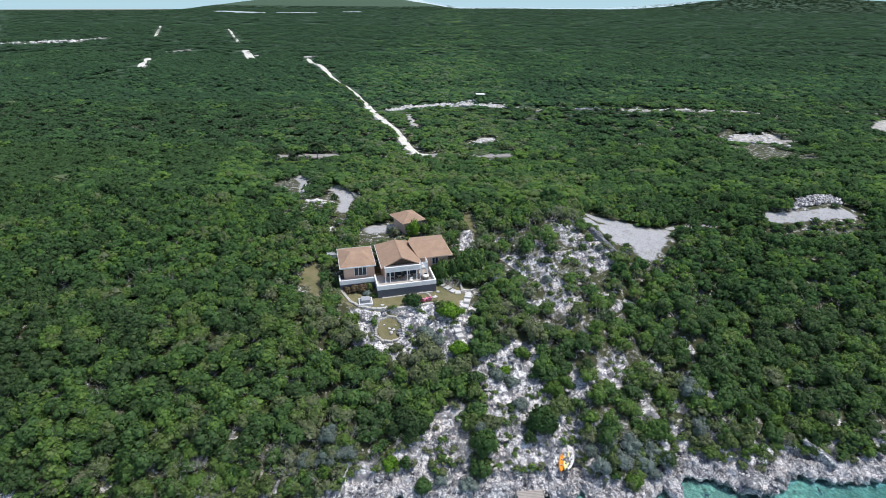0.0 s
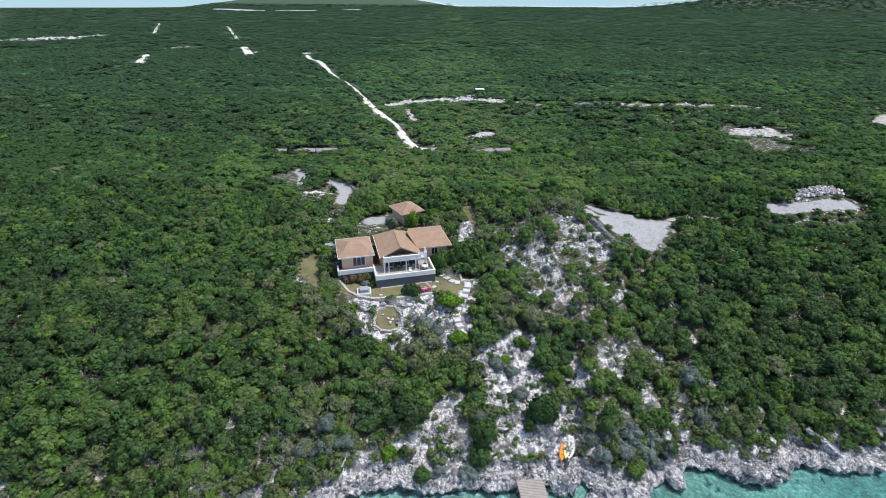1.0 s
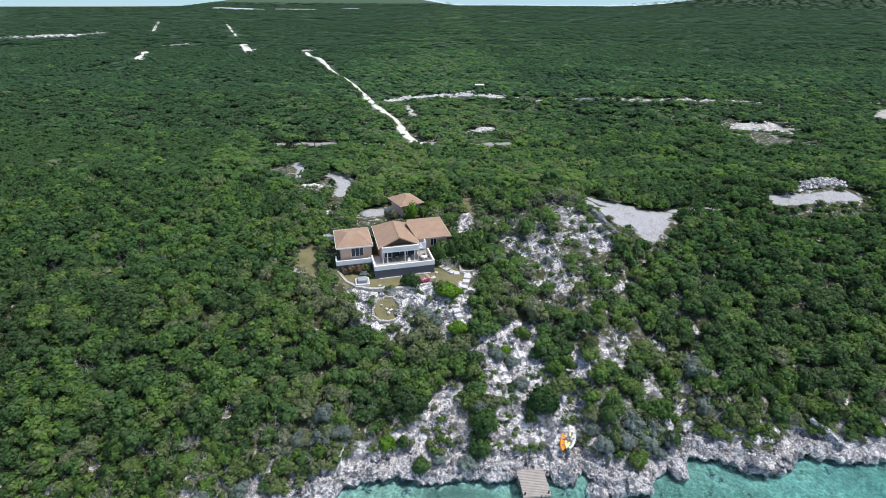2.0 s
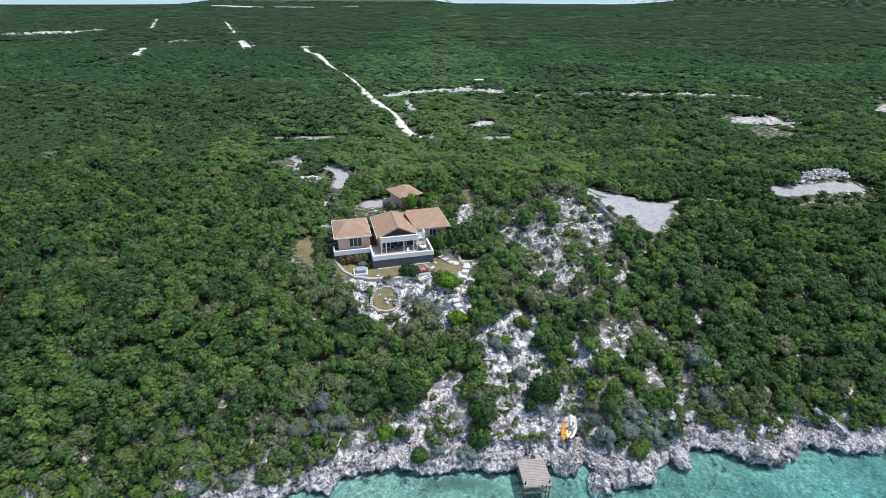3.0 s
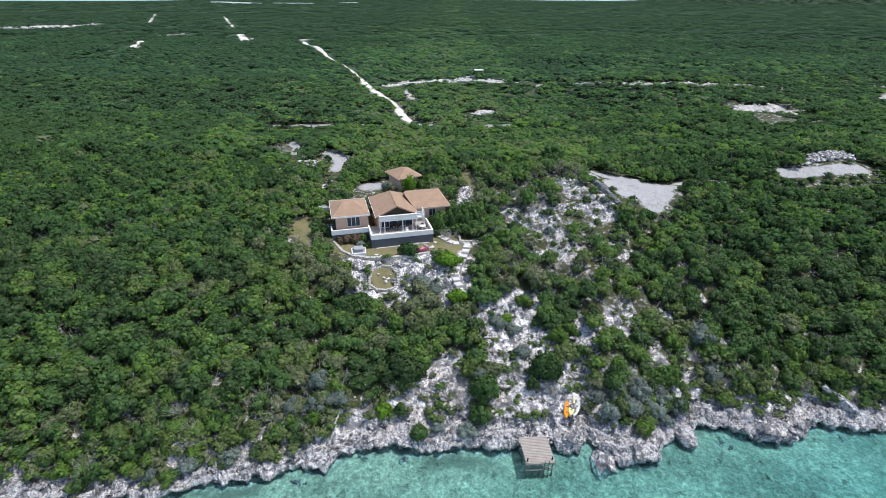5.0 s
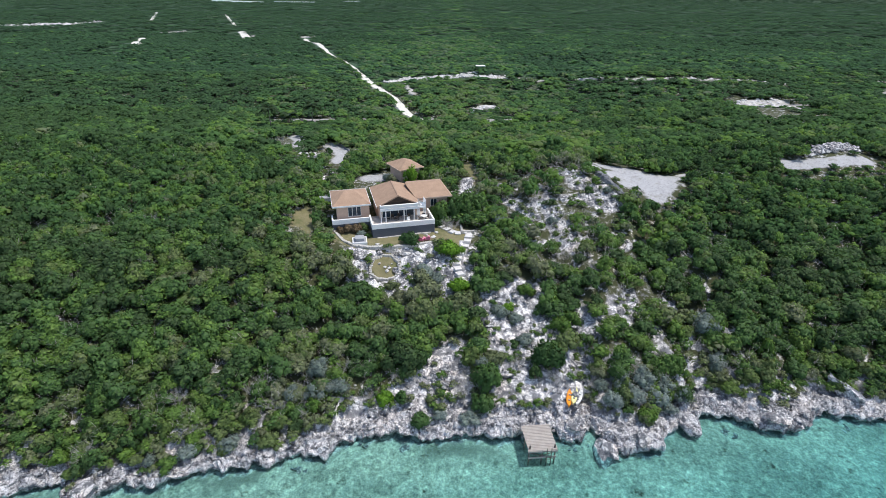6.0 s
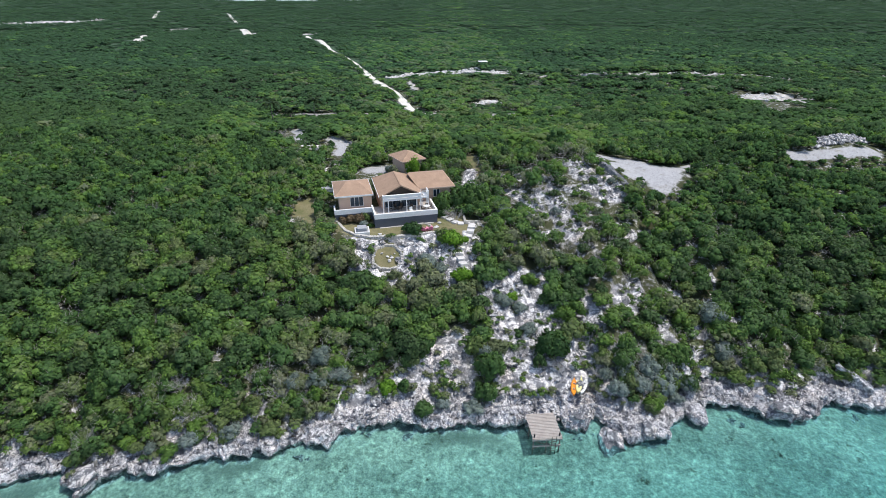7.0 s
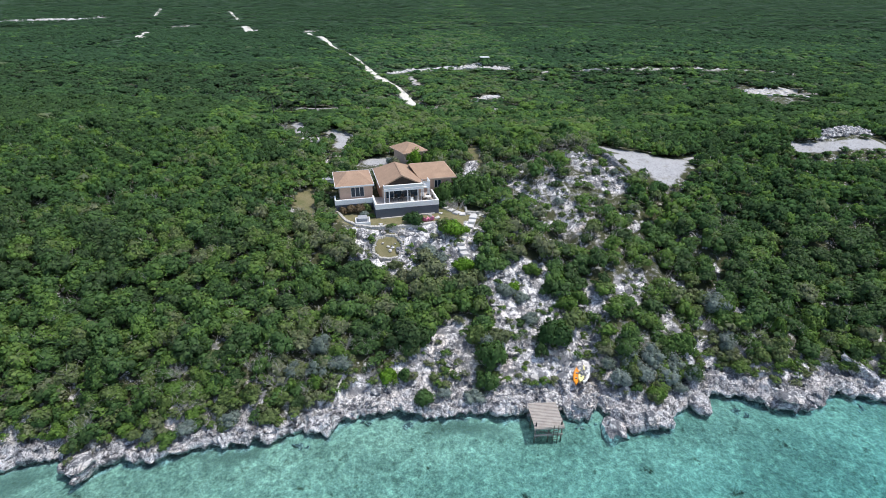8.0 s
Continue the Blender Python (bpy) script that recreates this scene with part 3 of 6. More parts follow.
def make_ground():
    xs, ys = spread(-56, 58, 0.5, -4900, 4900, 1.085), spread(33, 116, 0.5, -400, 4900, 1.055)
    X, Y = np.meshgrid(xs, ys)
    x, y = X.ravel(), Y.ravel()
    z, d = land(x, y), y - shore(x)
    masks = {k: nearness(x, y, v) for k, v in GROUPS.items()}
    belt = np.clip(1.0 - d / 10 + 0.32 * wob(x, y, 7, 4), 0, 1) * (d > -1)
    masks["rock"] = np.maximum(masks["rock"], belt)
    masks["rock"] = np.where(np.hypot((x + 9.6) / 2.4, (y - 69.1) / 2.5) < 1, 0, masks["rock"])
    # broken rock shows through the thin scrub east of the house
    scree = smooth(8, 12, x) * smooth(27, 20, x) * smooth(62, 70, y) * smooth(104, 94, y) * np.clip(0.55 + 0.6 * wob(x, y, 5, 9), 0, 1)
    masks["rock"] = np.maximum(masks["rock"], 0.62 * scree)
    lawn = (x > -19) & (x < 1.8) & (y > np.interp(x, WALL[:, 0], WALL[:, 1]) - 0.2) & (y < 84)
    masks["rock"], masks["dry"] = np.where(lawn, 0, masks["rock"]), np.where(lawn, 1, masks["dry"])
    masks["sand"] = (d < -0.2).astype(float)
    masks["dark_bed"] = 0.8 * smooth(0.3, 0.9, nearness(x, y, DARK_BED) + 0.3 * wob(x, y, 2.0, 15))
    masks["canopy"] = smooth(200, 300, y)
    r = smooth(0.35, 0.7, masks["rock"]) * (d > 3)
    z = z + r * (0.30 * wob(x, y, 3.1, 11) + 0.20 * wob(x, y, 1.5, 12) + 0.05)
    # the ground drops away under the rock shelf of the shore
    z = np.where((d > -3) & (d < 4.2), np.maximum(z - 0.75 * smooth(4.2, 3.0, d) - 1.6 * smooth(1.6, 0.4, d), np.where(d < 1.6, -0.5, -5)), z)
    nx, ny = len(xs), len(ys)
    i = (np.arange(ny - 1)[:, None] * nx + np.arange(nx - 1)).ravel()
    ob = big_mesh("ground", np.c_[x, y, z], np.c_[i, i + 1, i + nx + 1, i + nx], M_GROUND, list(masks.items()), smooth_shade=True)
    tagged(ob, "low coastal land with pale limestone and leaf litter", "ground", kind="structure")


make_ground()


def make_sea():
    ob = obj_from("sea_water", [(-4900, -4900, 0), (4900, -4900, 0), (4900, 75, 0), (-4900, 75, 0)], [(0, 1, 2, 3)], M_SEA)
    tagged(ob, "clear shallow turquoise sea water over pale sand", "water", kind="structure")
    lake = ribbon("lake_water", [(330, [(-420, 4440), (400, 4460), (1150, 4480), (1900, 4500)]), (40, [(-1079, 2612), (-795, 2300)]), (30, [(-752, 2410), (-570, 2380)]), (25, [(-498, 2616), (-440, 2700)])], M_LAKE, 2.5, 0.35)
    # upright glowing strip added behind the land as far sea
    n = 60
    ring = [(4880 * math.sin(radians(a)), 4880 * math.cos(radians(a))) for a in np.linspace(-75, 75, n)]
    far = obj_from("backdrop", [(x, y, -20) for x, y in ring] + [(x, y, 75) for x, y in ring], [(k, k + 1, n + k + 1, n + k) for k in range(n - 1)], M_FARSEA_GLOW)
    tagged(far, "pale glowing backdrop strip in place of the hazy far sea", "backdrop", kind="structure")
    tagged(lake, "pale shallow lake far behind the scrub", "water", kind="structure")


def ribbon(name, strokes, material, lift=0.12, ragged=0.3, step=3.0):
    """Flat strips laid over the land along strokes, with ragged edges."""
    verts, faces = [], []
    for n, (w, pts) in enumerate(strokes):
        path = []
        for a, b in zip(pts, pts[1:]):
            k = max(2, int(math.dist(a, b) / max(step, w * 0.4)))
            path += [(a[0] + (b[0] - a[0]) * j / k, a[1] + (b[1] - a[1]) * j / k) for j in range(k)]
        path.append(pts[-1])
        r = random.Random(n + len(pts))
        first = len(verts)
        for j, p in enumerate(path):
            q0, q1 = path[max(0, j - 1)], path[min(len(path) - 1, j + 1)]
            t = Vector((q1[0] - q0[0], q1[1] - q0[1])).normalized()
            end = min(1.0, 0.35 + 0.4 * min(j, len(path) - 1 - j))
            sides = [1 + ragged * r.uniform(-1, 1) for _ in range(2)]
            for k, a in enumerate((-1.0, -0.9, 0.0, 0.9, 1.0)):
                s = a * w * end * sides[k > 2] + (0.3 * a if k in (0, 4) else 0)
                vx, vy = p[0] - t.y * s, p[1] + t.x * s
                verts.append((vx, vy, float(land(vx, vy)) + (lift if 0 < k < 4 else -0.3)))
        for j in range(len(path) - 1):
            for k in range(4):
                i = first + j * 5 + k
                faces.append((i, i + 1, i + 6, i + 5))
    return obj_from(name, verts, faces, material)


make_sea()
tagged(ribbon("road", ROADS, M_ROAD, 0.5, 0.12), "straight white crushed-coral road cut through the scrub", "road", kind="structure")
tagged(ribbon("coast_road", ASPHALT, M_ASPHALT, 0.4, 0.05), "grey asphalt road half hidden by scrub", "road", kind="structure")
tagged(ribbon("far_track", FAR_TRACKS, M_ROAD, 0.5, 0.12), "short white coral tracks far out in the scrub", "track", kind="structure")
tagged(ribbon("bare_clearing", [r for r in FAR[:-4] if r[1][0][1] < 600 or r[0] > 4], M_CLEAR, 0.35, 0.6, 1.6), "bare rubble clearings in the far scrub", "clearing", kind="structure")


def make_shelf():
    """The jagged limestone shelf along the water, undercut by the sea."""
    xs = np.arange(-70, 70, 0.13)
    base = np.array([(6.0, -0.7), (5.0, 0.0), (3.5, 0.15), (2.2, 0.2), (1.0, 0.16), (0.3, 0.08), (-0.05, -0.12), (-0.05, -0.4), (0.35, -0.8), (0.9, -1.15), (1.15, -1.6), (0.9, -2.4)])
    s = np.r_[0, np.cumsum(np.hypot(np.diff(base[:, 0]), np.diff(base[:, 1])))]
    k = np.linspace(0, s[-1], 58)
    prof = np.c_[np.interp(k, s, base[:, 0]), np.interp(k, s, base[:, 1])]
    m = len(prof)
    verts = np.zeros((len(xs), m, 3))
    edge = 2.7 + 1.0 * wob(xs, xs * 0, 9, 61) + 1.6 * smooth(-14, -4, xs)
    for i, x in enumerate(xs):
        sy = float(shore(x))
        tops = land(np.full(m, x), sy + np.maximum(prof[:, 0], 0) * edge[i] / 5 + 0.1)
        lip = float(land(x, sy + 0.1)) + 0.25 * math.sin(x * 0.31) * math.sin(x * 0.113)
        for j, (o, h) in enumerate(prof):
            y = sy + (o * edge[i] / 5 if o > 1 and h > -0.2 else o)
            z = tops[j] * 0.55 + lip * 0.45 + h if h > -0.09 and o > 0 else lip + h
            p = Vector((x, y, z))
            f = 1.0 if 4 < j < m - 10 else 0.2
            a = noise.turbulence_vector(p * 0.45, 4, False) * 0.36 * f
            b = noise.noise_vector(p * 2.1) * 0.15 * f + noise.noise_vector(p * 4.0) * 0.12 * f + noise.noise_vector(p * 7.3) * 0.08 * f
            crag = (noise.ridged_multi_fractal(Vector((p.x * 0.42, p.y * 0.55, p.z * 0.4)) + Vector((9, 2, 4)), 0.9, 2.2, 4, 1.0, 1.6) - 1.05) * 0.48 * f
            sharp = (noise.ridged_multi_fractal(Vector((p.x * 1.5, p.y * 1.1, p.z * 0.9)), 0.8, 2.3, 3, 1.0, 1.8) - 1.1) * 0.25 * f
            near, at = noise.voronoi(Vector((p.x * 0.75, p.y * 0.95, p.z * 0.3)) + noise.noise_vector(p * 0.9) * 0.4)
            step = (noise.cell(at[0] * 6.1) * 0.26 - 0.16 * max(0.0, 1 - (near[1] - near[0]) / 0.2)) * f
            verts[i, j] = (x + a.x + b.x, y + a.y + b.y - 0.5 * sharp, z + a.z * 0.6 + b.z * 0.8 + crag + sharp + step)
    nx = len(xs)
    i = (np.arange(nx - 1)[:, None] * m + np.arange(m - 1)).ravel()
    ob = big_mesh("rock_shelf", verts.reshape(-1, 3), np.c_[i, i + 1, i + m + 1, i + m], M_SHELF)
    tagged(ob, "jagged grey limestone shelf undercut by the sea", "rock shore", kind="structure")


make_shelf()


def make_outcrops():
    """Craggy bare limestone on the slope, finer than the ground beneath it."""
    for x0, x1, y0, y1 in ((-15, 21, 46, 74), (15, 37, 73, 112), (24, 36, 58, 68), (-0.5, 7, 74, 102)):
        xs, ys = np.arange(x0, x1, 0.2), np.arange(y0, y1, 0.2)
        X, Y = np.meshgrid(xs, ys)
        x, y = X.ravel(), Y.ravel()
        mask = nearness(x, y, ROCK + ROCK_LOW + ROCK_HIGH) + 0.10 * wob(x, y, 3.0, 71)
        mask = np.where(((x > -19) & (x < 1.8) & (y > np.interp(x, WALL[:, 0], WALL[:, 1]) - 0.5)) | built_on(x, y, 0.5) | (y - shore(x) < 3.0) | (np.hypot((x + 9.6) / 2.6, (y - 69.1) / 2.8) < 1) | (nearness(x, y, PATHWAY) > 0.5), 0, mask)
        z = land(x, y) - 0.30
        for k in np.nonzero(mask > 0.42)[0]:
            p = Vector((x[k] * 0.5, y[k] * 0.62, 0.3))
            crag = noise.ridged_multi_fractal(p, 0.85, 2.3, 5, 1.0, 1.7) - 0.75
            q = Vector((x[k], y[k] * 1.2, 0)) * 0.8 + noise.noise_vector(p * 1.6) * 0.45
            near, at = noise.voronoi(q)
            cleft = max(0.0, 1 - (near[1] - near[0]) / 0.24)
            block = noise.cell(at[0] * 7.3) + 0.35 * ((q.x - at[0].x) * noise.cell(at[0] * 3.1) + (q.y - at[0].y) * noise.cell(at[0] * 5.7))
            z[k] += min(1.0, (mask[k] - 0.42) * 6) * (0.20 + 0.62 * crag + 0.42 * block - 0.42 * cleft + 0.07 * noise.noise(Vector((x[k] * 3.3, y[k] * 3.3, 5))))
        nx = len(xs)
        i = (np.arange(len(ys) - 1)[:, None] * nx + np.arange(nx - 1)).ravel()
        keep = (mask[i] > 0.42) & (mask[i + 1] > 0.42) & (mask[i + nx] > 0.42) & (mask[i + nx + 1] > 0.42)
        i = i[keep]
        quads = np.c_[i, i + 1, i + nx + 1, i + nx]
        used, flat = np.unique(quads, return_inverse=True)
        ob = big_mesh("rock_outcrop", np.c_[x, y, z][used], flat.reshape(-1, 4), M_ROCK)
        tagged(ob, "craggy bare white limestone on the slope", "rock", kind="structure")


make_outcrops()


# ---- the house
def prism(rows, faces):
    bm = bmesh.new()
    vs = [bm.verts.new(p) for p in rows]
    for f in faces:
        bm.faces.new([vs[k] for k in f])
    bmesh.ops.recalc_face_normals(bm, faces=bm.faces)
    return bm


def roof_slab(tops, faces, thick=0.16):
    """A roof skin of even thickness from its upper corners."""
    n = len(tops)
    rows = list(tops) + [(x, y, z - thick) for x, y, z in tops]
    count = {}
    for f in faces:
        for a, b in zip(f, f[1:] + f[:1]):
            count[frozenset((a, b))] = count.get(frozenset((a, b)), 0) + 1
    all_f = [tuple(f) for f in faces] + [tuple(k + n for k in f[::-1]) for f in faces]
    all_f += [(a, b, b + n, a + n) for a, b in map(tuple, (k for k, v in count.items() if v == 1))]
    return prism(rows, all_f)


def wall_with_holes(u0, u1, w0, w1, v, thick, holes):
    """A wall along u at v, w0 to w1 high, with openings (a, b, low, high)."""
    us = sorted({u0, u1, *(h[0] for h in holes), *(h[1] for h in holes)})
    bm = bmesh.new()
    for a, b in zip(us, us[1:]):
        cuts = sorted((h[2], h[3]) for h in holes if h[0] <= a and h[1] >= b)
        low = w0
        for lo, hi in cuts + [(w1, w1)]:
            if lo > low + 1e-6:
                box(bm, a, b, v, v + thick, low, lo)
            low = hi
    return bm


def window(parent, u0, u1, w0, w1, v, lights=2):
    f = part("window", boxes((u0 + 0.003, u1 - 0.003, v + 0.04, v + 0.14, w0 + 0.003, w0 + 0.07), (u0 + 0.003, u1 - 0.003, v + 0.04, v + 0.14, w1 - 0.07, w1 - 0.003), (u0 + 0.003, u0 + 0.07, v + 0.04, v + 0.14, w0 + 0.07, w1 - 0.07), (u1 - 0.07, u1 - 0.003, v + 0.04, v + 0.14, w0 + 0.07, w1 - 0.07),
                            *[(u0 + (u1 - u0) * k / lights - 0.035, u0 + (u1 - u0) * k / lights + 0.035, v + 0.05, v + 0.13, w0 + 0.07, w1 - 0.07) for k in range(1, lights)]), M_FASCIA, parent, "white window frame with dark glass")
    for k in range(lights):
        a, b = u0 + (u1 - u0) * k / lights, u0 + (u1 - u0) * (k + 1) / lights
        part("pane", boxes((a + 0.06, b - 0.06, v + 0.08, v + 0.095, w0 + 0.06, w1 - 0.06)), M_GLASS, f)
    return f


HOUSE = pose(-12.2, 75.5, 11.4, 0, 0, 15)


def make_house():
    h = thing("house", HOUSE, "single-storey peach house with tan shingle roofs and a white-walled terrace", "house")
    W, F = M_PEACH, 1.7
    # left wing
    part("wall", wall_with_holes(-5.2, 0.2, -0.6, 4.0, 5.2, 0.25, [(-3.4, -1.2, F + 0.25, F + 1.95)]), W, h)
    part("wall", boxes((-5.2, -4.95, 5.45, 11.6, -0.6, 4.0)), W, h)
    part("wall", boxes((-0.05, 0.2, 5.45, 11.6, -0.6, 4.0)), W, h)
    part("wall", boxes((-5.2, 0.2, 11.6, 11.85, -0.6, 4.0)), W, h)
    window(h, -3.4, -1.2, F + 0.25, F + 1.95, 5.2, 3)
    e = 4.2
    part("roof", roof_slab([(-5.9, 4.5, e), (0.4, 4.5, e), (0.4, 12.4, e), (-5.9, 12.4, e), (-3.6, 8.3, e + 1.25), (-1.9, 8.3, e + 1.25)],
                           [[0, 1, 5, 4], [1, 2, 5], [2, 3, 4, 5], [3, 0, 4]]), M_ROOF, h, "low hipped tan shingle roof")
    part("fascia", boxes((-5.94, 0.44, 4.44, 4.497, e - 0.22, e + 0.02), (-5.96, -5.903, 4.44, 12.46, e - 0.22, e + 0.02), (0.403, 0.46, 4.5, 12.46, e - 0.22, e + 0.02), (-5.9, 0.4, 12.403, 12.46, e - 0.22, e + 0.02)), M_FASCIA, h, "white eaves board")
    part("soffit", boxes((-5.88, 0.38, 4.52, 12.38, e - 0.215, e - 0.165)), M_FASCIA, h)
    # left terrace
    part("terrace_floor", boxes((-5.95, -0.15, 3.62, 5.19, -0.8, F - 0.05)), M_TILE, h)
    part("terrace_wall", boxes((-6.15, 0.0, 3.4, 3.6, -0.9, F - 0.25), (-6.15, -5.96, 3.6, 5.6, -0.9, F - 0.25)), M_SLATE, h, "slate-blue rendered base wall")
    part("parapet", boxes((-6.18, -0.05, 3.36, 3.62, F - 0.24, 2.3), (-6.18, -5.93, 3.62, 5.6, F - 0.24, 2.3), bevel=0.02), M_FASCIA, h, "white rendered parapet")
    # main block
    e = 4.15
    part("wall", wall_with_holes(1.7, 8.1, -0.6, 4.0, 3.9, 0.25, [(2.2, 7.7, F + 0.02, F + 2.2)]), W, h)
    part("wall", boxes((1.7, 1.95, 4.15, 12.3, -0.6, 4.0)), W, h)
    part("wall", boxes((7.85, 8.1, 4.15, 12.3, -0.6, 4.0)), W, h)
    part("wall", boxes((1.7, 8.1, 12.3, 12.55, -0.6, 4.0)), W, h)
    window(h, 2.2, 7.7, F + 0.02, F + 2.2, 3.9, 4)
    part("room_wall", boxes((1.96, 7.84, 7.5, 7.6, -0.5, 4.0), (1.96, 7.84, 4.2, 7.5, 1.5, 1.69)), M_ROOM, h)
    R, rw = 4.85, e + 1.75
    part("roof", roof_slab([(1.2, 2.9, e), (R, 2.9, rw), (8.5, 2.9, e), (8.5, 12.9, e), (1.2, 12.9, e), (R, 10.6, rw)],
                           [[0, 1, 5, 4], [1, 2, 3, 5], [3, 4, 5]]), M_ROOF, h, "tan shingle roof with a front gable")
    part("gable", prism([(1.9, 3.88, e - 0.1), (7.8, 3.88, e - 0.1), (R, 3.88, rw - 0.3), (1.9, 4.0, e - 0.1), (7.8, 4.0, e - 0.1), (R, 4.0, rw - 0.3)], [(0, 1, 2), (5, 4, 3), (0, 3, 4, 1), (1, 4, 5, 2), (2, 5, 3, 0)]), M_GABLE, h, "gable boards coloured dark for the deep overhang shade")
    bm = bmesh.new()
    for s in (-1, 1):
        a, b = Vector((R + s * 3.68, 2.86, e - 0.05)), Vector((R, 2.86, rw + 0.02))
        for y0, y1 in ((2.84, 2.897),):
            vs = [bm.verts.new((p.x, yy, p.z + dz)) for yy in (y0, y1) for p, dz in ((a, -0.15), (b, -0.2), (b, 0.03), (a, 0.05))]
            for f in ((0, 1, 2, 3), (7, 6, 5, 4), (0, 4, 5, 1), (1, 5, 6, 2), (2, 6, 7, 3), (3, 7, 4, 0)):
                bm.faces.new([vs[k] for k in f])
    bmesh.ops.recalc_face_normals(bm, faces=bm.faces)
    part("bargeboard", bm, M_ROOF, h)
    part("eaves_board", boxes((1.14, 1.197, 2.9, 12.9, e - 0.22, e + 0.01)), M_FASCIA, h, "white eaves board")
    part("ridge_cap", boxes((R - 0.12, R + 0.12, 2.9, 10.5, rw - 0.06, rw + 0.05)), M_ROOF, h)
    # balcony above the terrace doors
    part("balcony_floor", boxes((1.75, 8.0, 2.05, 3.86, 3.72, 3.94)), M_FASCIA, h)
    part("balcony_parapet", boxes((1.7, 8.05, 1.98, 2.12, 4.12, 4.55), (1.7, 1.84, 2.12, 2.88, 4.12, 4.55), (7.91, 8.05, 2.12, 2.88, 4.12, 4.55), bevel=0.015), M_FASCIA, h, "white balcony front")
    part("balcony_cap", boxes((1.62, 8.12, 1.9, 2.2, 4.55, 4.66), bevel=0.015), M_FASCIA, h)
    part("beam", boxes((1.66, 8.1, 1.94, 2.2, 3.68, 4.0)), M_FASCIA, h)
    for u in (1.75, 2.55, 5.6, 7.3, 7.95):
        part("post", boxes((u - 0.07, u + 0.07, 2.0, 2.14, F, 3.69), (u - 0.11, u + 0.11, 1.96, 2.18, F, F + 0.15)), M_FASCIA, h, "white painted post")
    # railed corner of the balcony
    for u, v in ((8.2, 2.1), (9.3, 2.1), (9.3, 3.0), (9.3, 3.8), (8.2, 3.0)):
        part("rail_post", boxes((u - 0.05, u + 0.05, v - 0.05, v + 0.05, F, 4.9)), M_FASCIA, h)
    part("landing", boxes((8.1, 9.35, 2.05, 3.86, 3.72, 3.92)), M_FASCIA, h)
    for w in (4.1, 4.35, 4.6, 4.85):
        part("rail", boxes((8.15, 9.35, 2.06, 2.14, w, w + 0.1), (9.26, 9.34, 2.14, 3.8, w, w + 0.1)), M_FASCIA, h)
    # right wing
    e = 4.2
    part("wall", wall_with_holes(8.3, 14.0, -0.6, 4.05, 6.0, 0.25, [(11.0, 12.2, F + 0.5, F + 1.9)]), W, h)
    window(h, 11.0, 12.2, F + 0.5, F + 1.9, 6.0, 2)
    part("wall", boxes((13.75, 14.0, 6.25, 13.6, -0.6, 4.05)), W, h)
    part("wall", boxes((8.3, 14.0, 13.6, 13.85, -0.6, 4.05)), W, h)
    part("roof", roof_slab([(8.3, 5.3, e), (14.7, 5.3, e), (14.7, 14.4, e), (8.3, 14.4, e), (7.2, 9.9, e + 1.3), (13.6, 9.9, e + 1.3)],
                           [[0, 1, 5, 4], [1, 2, 5], [2, 3, 4, 5]]), M_ROOF, h, "tan shingle roof")
    part("fascia", boxes((8.55, 14.74, 5.24, 5.297, e - 0.2, e + 0.01), (14.703, 14.76, 5.24, 14.4, e - 0.2, e + 0.01)), M_PEACH, h, "tan eaves board")
    # main terrace
    part("terrace_floor", boxes((0.22, 10.1, 0.22, 3.88, -0.8, F), (8.15, 10.1, 3.88, 5.9, -0.8, F), (0.25, 1.68, 3.88, 5.0, -0.8, F)), M_TILE, h, "pale tiled terrace")
    part("terrace_wall", boxes((0.0, 10.33, 0.0, 0.2, -0.9, F - 0.2), (10.13, 10.33, 0.2, 5.9, -0.9, F - 0.2), (0.0, 0.2, 0.2, 3.36, -0.9, F - 0.2)), M_SLATE, h, "slate-blue rendered base wall")
    part("parapet", boxes((-0.04, 10.37, -0.04, 0.24, F - 0.19, 2.35), (10.09, 10.37, 0.24, 5.0, F - 0.19, 2.35), (-0.04, 0.24, 0.24, 4.4, F - 0.19, 2.35), bevel=0.02), M_FASCIA, h, "white rendered parapet")
    for u in (1.6, 3.4, 5.2, 7.0, 8.8):
        part("footing_stone", boxes((u - 0.9, u + 0.85, -0.3, -0.01, -0.6, 0.12 + 0.05 * math.sin(u * 3)), bevel=0.04), M_WALLSTONE, h)
    return h


make_house()


